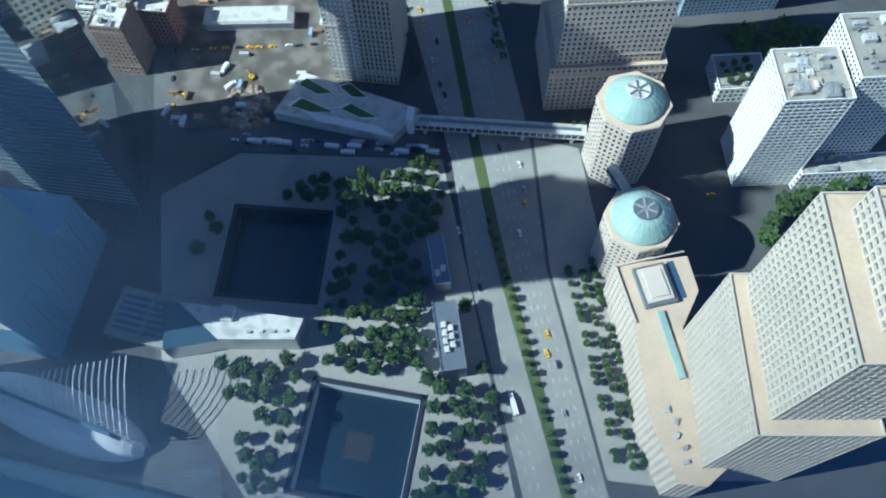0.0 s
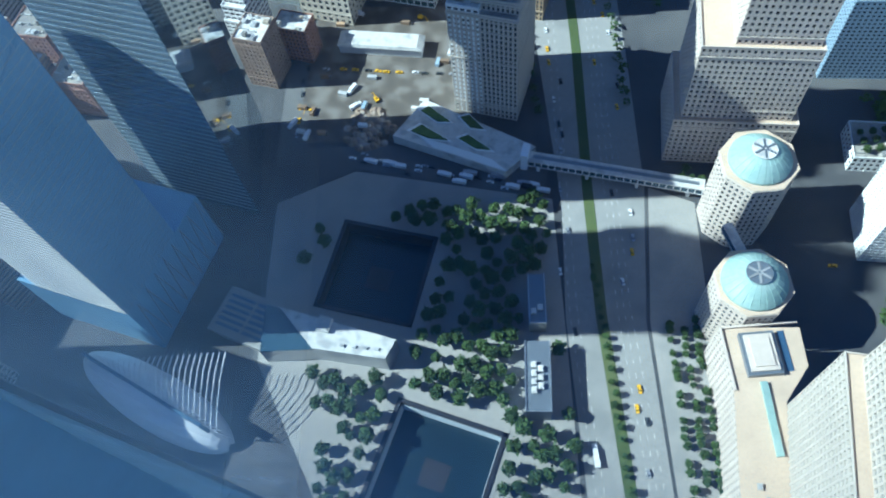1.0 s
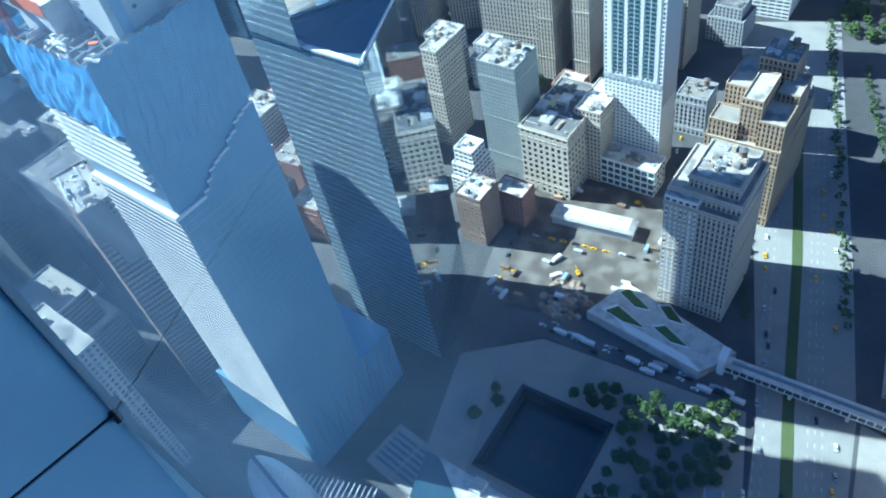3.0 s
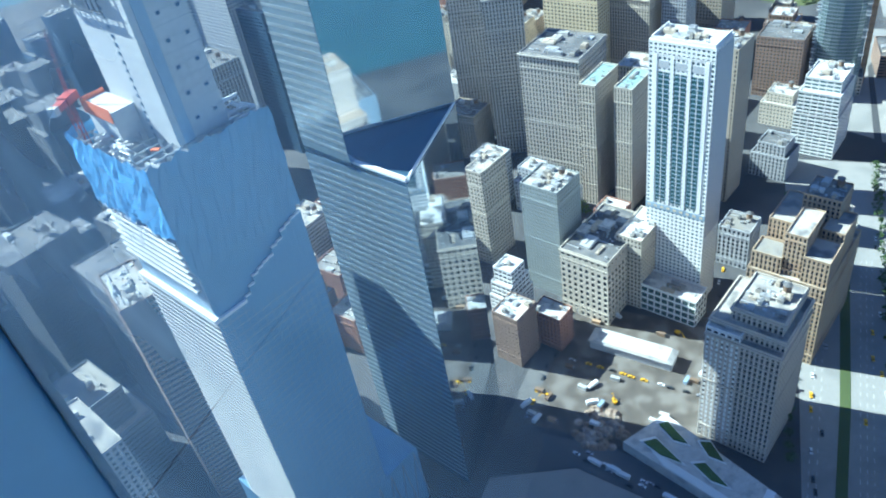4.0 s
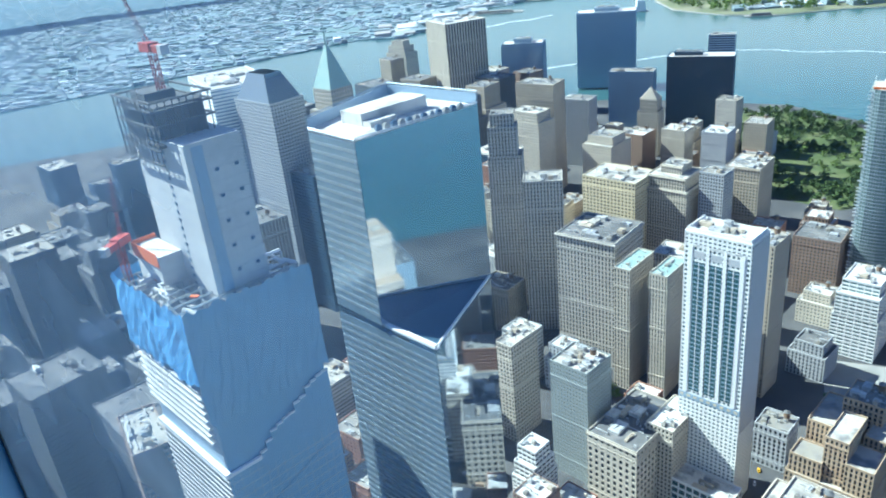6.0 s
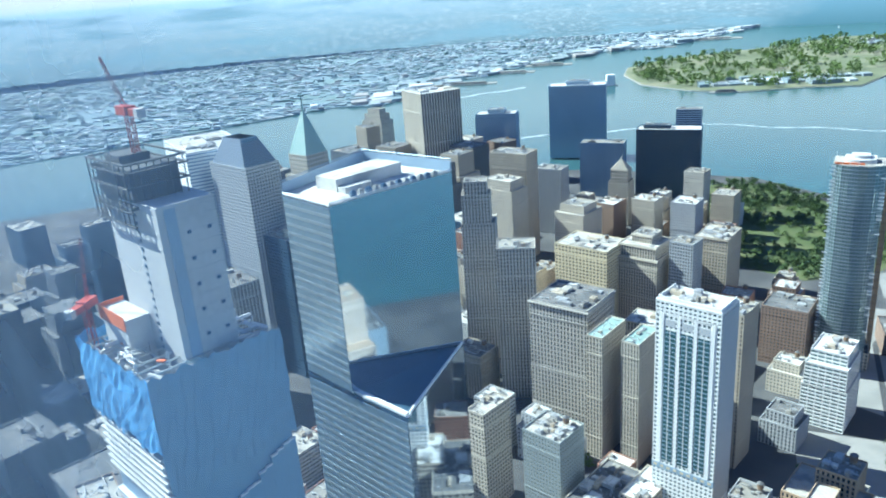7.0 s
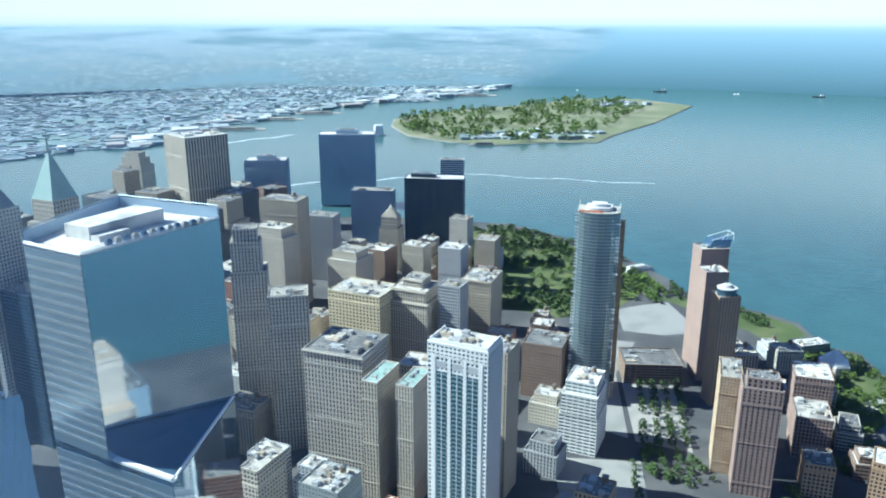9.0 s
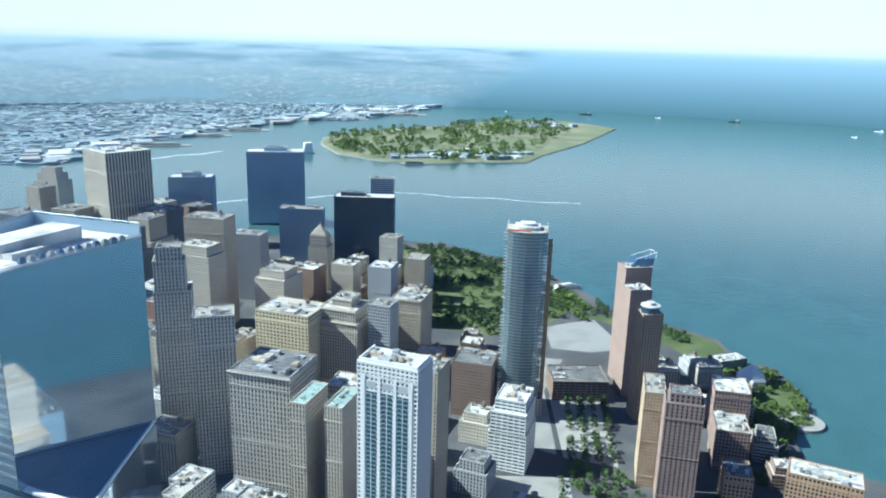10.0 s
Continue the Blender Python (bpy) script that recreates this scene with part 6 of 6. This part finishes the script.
PARK = [(-60, 1010), (60, 960), (140, 1000), (205, 1100), (180, 1220), (90, 1335), (-10, 1410), (-80, 1390)]
grove("park_trees", scatter(470, PARK, open_ground), "dark green park trees standing close together")
grove("park_trees_light", scatter(90, PARK), "bright sunlit park trees")
grove("esplanade_trees", scatter(150, [(345, 665), (372, 725), (400, 745), (408, 810), (400, 870), (330, 890), (320, 800), (300, 640), (330, 620)]), "bright waterside trees along the esplanade", 3.5, 5.5)
grove("waterside_trees", scatter(60, [(215, 1080), (250, 1010), (310, 955), (345, 960), (320, 1000), (255, 1045), (230, 1120)]), "dark trees along the waterside lawn", 3.5, 5.0)
grove("square_trees", [(124 + c * 13 + r * 1.1 + grg.uniform(-1, 1), 650 + r * 9 + grg.uniform(-1, 1)) for c in range(4) for r in range(22) if grg.random() < 0.8], "dark trees in rows on the pale square", 4.0, 5.6)
grove("promontory_trees", scatter(55, [(165, 1040), (205, 1020), (222, 1060), (200, 1150), (165, 1150)]), "bright trees by the landing", 4.0, 6.0)
grove("underpass_trees", [(132 + grg.uniform(-2, 2), 380 + k * 9) for k in range(20)], "dark trees beside the sunken lawn", 2.5, 4)
grove("court_trees", scatter(70, [(178, 300), (205, 296), (212, 420), (176, 430)]) + scatter(40, [(240, 262), (300, 262), (300, 285), (240, 285)]), "bright court trees between the apartment slabs", 3.5, 5.5)
grove("street_trees", scatter(46, [(118, 590), (176, 580), (172, 640), (120, 650)]) + scatter(30, [(225, 560), (300, 620), (300, 640), (225, 580)]), "dark street trees among the apartment towers", 3.0, 5.0)
grove("churchyard_trees", scatter(14, [(-150, 500), (-110, 500), (-110, 540), (-150, 540)]), "bright churchyard trees", 3.5, 5)
# the lighter leaf colour puts distance haze on the island woods
grove("island_trees", scatter(520, [(x * 0.97 if x < 250 else x * 0.75, 3050 + (y - 3050) * 0.95) for x, y in ISLE], lambda x, y: noise.noise(Vector((x * 0.006, y * 0.006, 0))) > -0.16), "green island woods with clearings", 10, 17, 14)
grove("roadside_trees", [(100 + 0.03 * k * 9 + grg.uniform(-2, 2), 300 + k * 9) for k in range(36)] + [(44 - 0.01 * k, 300 + k * 9) for k in range(30)], "dark roadside trees", 2.5, 4)

# ---- island and far shore buildings ----
def far_blocks(name, spots, label, material, s0, s1, h0, h1, rot=0.0):
    b, g = Boxes(), random.Random(len(spots) + 5)
    for x, y in spots:
        w, d, h = g.uniform(s0, s1), g.uniform(s0, s1) * 0.7, h0 + (h1 - h0) * g.random() ** 3
        b.box(-w / 2, w / 2, -d / 2, d / 2, -0.4, h, pose(x, y, 0, 0, 0, rot + g.choice((0, 90))))
    return sheet(name, b, material, label, "buildings", "stuff")


far_blocks("island_houses", scatter(46, [(-200, 2480), (240, 2530), (300, 2700), (60, 2700), (-200, 2620)]) + scatter(22, [(330, 3560), (640, 3560), (600, 3700), (380, 3780)]), "white and brick houses on the island", M_WHITEFAR, 20, 52, 6, 14, 20)
def far_rows(name, poly, cell, skip, label, material, h0, h1, rot, seed):
    """Rows of small roofs along far streets, with yards and gaps between them."""
    b, g = Boxes(), random.Random(seed)
    c, s_ = math.cos(radians(rot)), math.sin(radians(rot))
    xs, ys = [p[0] * c + p[1] * s_ for p in poly], [-p[0] * s_ + p[1] * c for p in poly]
    v = min(ys)
    row = 0
    while v < max(ys):
        u = min(xs)
        while u < max(xs):
            x, y = u * c - v * s_, u * s_ + v * c
            w = cell * g.uniform(0.35, 1.5) * (1 + 1.6 * (g.random() < 0.05))
            if g.random() > skip + 0.5 * (noise.noise(Vector((x * 0.003, y * 0.003, 7))) > 0.15) and math.hypot(x, y) < 4538:
                odd = False
                for i in range(len(poly)):
                    (ax, ay), (bx, by) = poly[i], poly[i - 1]
                    if (ay > y) != (by > y) and x < (bx - ax) * (y - ay) / (by - ay) + ax:
                        odd = not odd
                if odd:
                    h = h0 + (h1 - h0) * g.random() ** 4
                    b.box(-w / 2, w / 2, -cell * 0.28, cell * 0.28, -0.4, h, pose(x, y, 0, 0, 0, rot + g.uniform(-3, 3)))
            u += w + g.uniform(0.5, 6)
        row += 1
        v += cell * (0.75 if row % 2 else 1.15)
    return sheet(name, b, material, label, "buildings", "stuff")


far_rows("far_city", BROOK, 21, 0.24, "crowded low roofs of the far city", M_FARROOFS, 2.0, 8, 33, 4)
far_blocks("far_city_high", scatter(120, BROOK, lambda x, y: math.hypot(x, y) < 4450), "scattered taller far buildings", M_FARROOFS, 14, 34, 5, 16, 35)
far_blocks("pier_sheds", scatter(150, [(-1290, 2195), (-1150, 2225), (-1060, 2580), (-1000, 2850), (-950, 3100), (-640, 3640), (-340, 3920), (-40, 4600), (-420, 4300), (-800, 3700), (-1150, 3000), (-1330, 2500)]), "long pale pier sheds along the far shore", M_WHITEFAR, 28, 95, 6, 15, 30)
for x, y, l, w in ((-1090, 2330, 170, 46), (-1000, 2660, 190, 40), (-930, 2950, 170, 44), (-840, 3160, 190, 46), (-520, 3690, 260, 40), (-250, 3990, 260, 60)):
    pr = thing("far_pier", x, y, -3, 12, "long low far pier with a white shed", "pier", "far piers")
    part("deck", Boxes().box(-l / 2, l / 2, -w / 2, w / 2, -4, 2.2), M_PAVE, pr)
    part("shed", Boxes().prism(quad(-6, 0, l * 0.7, w * 0.5, 0), 2.2, 9, 0.9), M_ROOF, pr)
vt = thing("white_vent_tower", -478, 2576, -3, 20, "square white ventilation tower in the water", "tower")
part("wall", Boxes().prism(quad(0, 0, 30, 26, 0), 0, 36, 0.85), M_WHITE, vt)
part("base", Boxes().box(-60, 22, -18, 18, -4, 2), M_PAVE, vt)
fe = thing("ferry_landing", -110, 2405, -3, 5, "low ferry landing at the island's edge", "landing")
part("deck", Boxes().box(-45, 45, -9, 9, -3, 3), M_PAVE, fe)
part("shed", Boxes().prism(quad(0, 0, 60, 12, 0), 3, 10, 0.8), M_ROOFD, fe)
for x, y, rot, l in ((1855, 3541, 40, 26), (-920, 1597, 70, 16), (1258, 4700, 60, 30), (1640, 4480, 80, 60), (800, 4600, 85, 70), (-480, 1790, 100, 22), (320, 4500, 20, 20), (2300, 4150, 60, 40)):
    far = min(1.0, 4380 / math.hypot(x, y))
    x, y = x * far, y * far
    bt = thing("boat", x, y, -2.5, rot, "small pale boat on the harbour", "boat", "harbour boats")
    part("hull", Boxes().prism([(-l * 0.12, -l / 2), (l * 0.12, -l / 2), (l * 0.13, l * 0.25), (0, l / 2), (-l * 0.13, l * 0.25)], -0.5, l * 0.08, 1.06), M_CARW if l < 50 else M_CARG, bt)
    part("deckhouse", Boxes().box(-l * 0.08, l * 0.08, -l * 0.4, -l * 0.15, l * 0.08, l * 0.22), M_CARW, bt)
wk = Boxes()
for x0, y0, x1, y1, w in ((-900, 1560, -480, 1790, 7), (-480, 1790, -130, 1936, 5), (-130, 1936, 330, 1860, 3.5), (-1000, 2300, -760, 2560, 8)):
    dx, dy = x1 - x0, y1 - y0
    ln = math.hypot(dx, dy)
    nx, ny = -dy / ln, dx / ln
    for k in range(30):
        a, c = k / 30, (k + 1.0) / 30
        o, ww = 8 * math.sin(k * 0.5), w * (0.5 + 0.5 * random.Random(k + int(x0)).random())
        wk.prism([(x0 + dx * a + nx * (o - ww), y0 + dy * a + ny * (o - ww)), (x0 + dx * c + nx * (o - ww), y0 + dy * c + ny * (o - ww)), (x0 + dx * c + nx * (o + ww), y0 + dy * c + ny * (o + ww)), (x0 + dx * a + nx * (o + ww), y0 + dy * a + ny * (o + ww))], -2.49, -2.40)
sheet("boat_wake", wk, M_FOAM, "pale foam of boat wakes on the water", "water", "stuff")

# ---- the viewing room ----
def glass_mat():
    m = bpy.data.materials.new("tinted_window_pane")
    m.use_nodes = True
    nt, n = m.node_tree, m.node_tree.nodes
    n.remove(n["Principled BSDF"])
    tr, gl, mx, fr = n.new("ShaderNodeBsdfTransparent"), n.new("ShaderNodeBsdfGlossy"), n.new("ShaderNodeMixShader"), n.new("ShaderNodeFresnel")
    tr.inputs[0].default_value = (0.76, 0.93, 0.98, 1)
    gl.inputs["Roughness"].default_value = 0.02
    fr.inputs[0].default_value = 1.5
    nt.links.new(fr.outputs[0], mx.inputs[0])
    nt.links.new(tr.outputs[0], mx.inputs[1])
    nt.links.new(gl.outputs[0], mx.inputs[2])
    # translucent film standing in for the glare veil, thicker towards the corner post
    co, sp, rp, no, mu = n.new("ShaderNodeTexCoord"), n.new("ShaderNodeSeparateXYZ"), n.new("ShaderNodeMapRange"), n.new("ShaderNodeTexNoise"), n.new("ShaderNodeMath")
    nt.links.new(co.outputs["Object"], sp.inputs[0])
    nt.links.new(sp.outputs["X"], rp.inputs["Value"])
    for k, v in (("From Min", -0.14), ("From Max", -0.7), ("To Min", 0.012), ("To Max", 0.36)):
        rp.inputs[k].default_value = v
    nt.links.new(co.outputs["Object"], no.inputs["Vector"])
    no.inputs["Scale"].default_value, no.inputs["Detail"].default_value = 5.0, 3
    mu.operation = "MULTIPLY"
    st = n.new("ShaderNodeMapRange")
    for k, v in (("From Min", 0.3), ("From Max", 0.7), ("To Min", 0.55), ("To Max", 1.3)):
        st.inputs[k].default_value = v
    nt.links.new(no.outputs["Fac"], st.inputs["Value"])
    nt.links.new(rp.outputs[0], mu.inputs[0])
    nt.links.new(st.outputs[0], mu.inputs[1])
    # the veil fades towards the bottom of the pane
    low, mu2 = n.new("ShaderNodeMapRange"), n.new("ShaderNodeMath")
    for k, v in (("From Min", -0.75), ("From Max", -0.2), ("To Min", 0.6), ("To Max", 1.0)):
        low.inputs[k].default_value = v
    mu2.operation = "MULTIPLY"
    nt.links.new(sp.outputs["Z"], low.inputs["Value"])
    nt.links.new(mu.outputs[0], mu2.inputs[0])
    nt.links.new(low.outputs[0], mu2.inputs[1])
    film, veil = n.new("ShaderNodeMixShader"), n.new("ShaderNodeBsdfTranslucent")
    veil.inputs[0].default_value = (0.62, 0.84, 0.98, 1)
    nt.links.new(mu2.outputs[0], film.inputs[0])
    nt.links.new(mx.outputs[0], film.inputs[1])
    nt.links.new(veil.outputs[0], film.inputs[2])
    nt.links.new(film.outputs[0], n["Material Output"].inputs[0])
    return m


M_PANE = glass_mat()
M_ROOM = mat("blue_room_finish", (0.16, 0.40, 0.62), 0.7, big=0.6, fine=4, var=0.12)
M_PANEL = mat("blue_grey_facade_panel", (0.56, 0.76, 0.86), 0.4, 0.0, big=0.5, fine=5, var=0.12)
M_GASKET = mat("black_gasket", (0.012, 0.014, 0.018), 0.7)
NA = 15.0   # the way that the window looks
nrm, tng = Vector((math.sin(radians(NA)), math.cos(radians(NA)), 0)), Vector((math.cos(radians(NA)), -math.sin(radians(NA)), 0))
WIN = Matrix(((tng.x, nrm.x, 0, 0.29 * nrm.x), (tng.y, nrm.y, 0, 0.29 * nrm.y), (0, 0, 1, 384), (0, 0, 0, 1)))
win = new("window_1")
win.matrix_basis = WIN
tagged(win, "tall tinted viewing window with a dark edge post", "window", kind="structure")
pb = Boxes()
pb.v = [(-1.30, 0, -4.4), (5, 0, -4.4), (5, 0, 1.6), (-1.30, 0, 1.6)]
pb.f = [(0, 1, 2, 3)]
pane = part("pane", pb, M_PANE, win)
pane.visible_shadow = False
# the return beside the window: x along it to the right, z up, facing the eye
PA, PD = -62.0, 1.3
RET = Matrix(((math.cos(radians(PA)), math.sin(radians(PA)), 0, PD * math.sin(radians(PA))), (-math.sin(radians(PA)), math.cos(radians(PA)), 0, PD * math.cos(radians(PA))), (0, 0, 1, 384), (0, 0, 0, 1)))
ret = new("wall_return")
ret.matrix_basis = RET
tagged(ret, "blue-grey panelled return wall with black gaskets", "wall", kind="structure")


def slab(pts, y0, y1):
    b, n = Boxes(), len(pts)
    b.v = [(x, y0, z) for x, z in pts] + [(x, y1, z) for x, z in pts]
    b.f = [tuple(range(n)), tuple(reversed(range(n, 2 * n)))] + [(i, n + i, n + (i + 1) % n, (i + 1) % n) for i in range(n)]
    return b


def edge_x(z):
    return -0.012 + 0.05 * max(0.0, -0.9 - z)


ZS = -1.36
for z0, z1 in ((ZS, 1.6), (-3.2, ZS), (-4.4, -3.2)):
    part("panel", slab([(-2.6, z0 + 0.006), (edge_x(z0) - 0.008, z0 + 0.006), (edge_x(z1) - 0.008, z1 - 0.006), (-2.6, z1 - 0.006)], 0, 0.03), M_PANEL, ret)
    part("edge_gasket", slab([(edge_x(z0) - 0.008, z0), (edge_x(z0) + 0.010, z0), (edge_x(z1) + 0.010, z1), (edge_x(z1) - 0.008, z1)], -0.012, 0.03), M_GASKET, ret)
    part("seam_gasket", slab([(-2.6, z0 - 0.006), (edge_x(z0) - 0.009, z0 - 0.006), (edge_x(z0) - 0.009, z0 + 0.006), (-2.6, z0 + 0.006)], 0.004, 0.03), M_GASKET, ret)
part("gasket_block", slab([(edge_x(ZS) - 0.02, ZS - 0.016), (edge_x(ZS) + 0.018, ZS - 0.016), (edge_x(ZS) + 0.018, ZS + 0.016), (edge_x(ZS) - 0.02, ZS + 0.016)], -0.016, 0.03), M_GASKET, ret)
for nm, b in (("wall_north", Boxes().box(-5, 6, -7.2, -7.0, -4.4, 1.6)), ("floor", Boxes().box(-5, 6, -7, -0.1, -4.6, -4.4)), ("ceiling", Boxes().box(-5, 6, -7.2, -0.05, 1.6, 1.8)), ("wall_east", Boxes().box(-2.2, -2.0, -7.2, -2.6, -4.6, 1.8)), ("wall_west", Boxes().box(6, 6.2, -7.2, -0.1, -4.6, 1.8))):
    o = sheet(nm, b, M_ROOM, "deep blue " + nm.split("_")[0] + " of the viewing room", nm.split("_")[0])
    o.matrix_basis = WIN
ht = thing("viewing_tower", 0, 0, 0, -NA, "tall glass skyscraper that carries the viewing room", "skyscraper")
b, g = Boxes(), Boxes()
poly_facade(b, g, [(-32, -60), (32, -60), (32, -0.6), (-32, -0.6)], 0, 379.3, 6.0, 8.0, 0.5, 1.0, 0.3)
part("mullion_grid", b, M_STEELG, ht)
part("glazing", g, M_BLUEGLASS, ht)
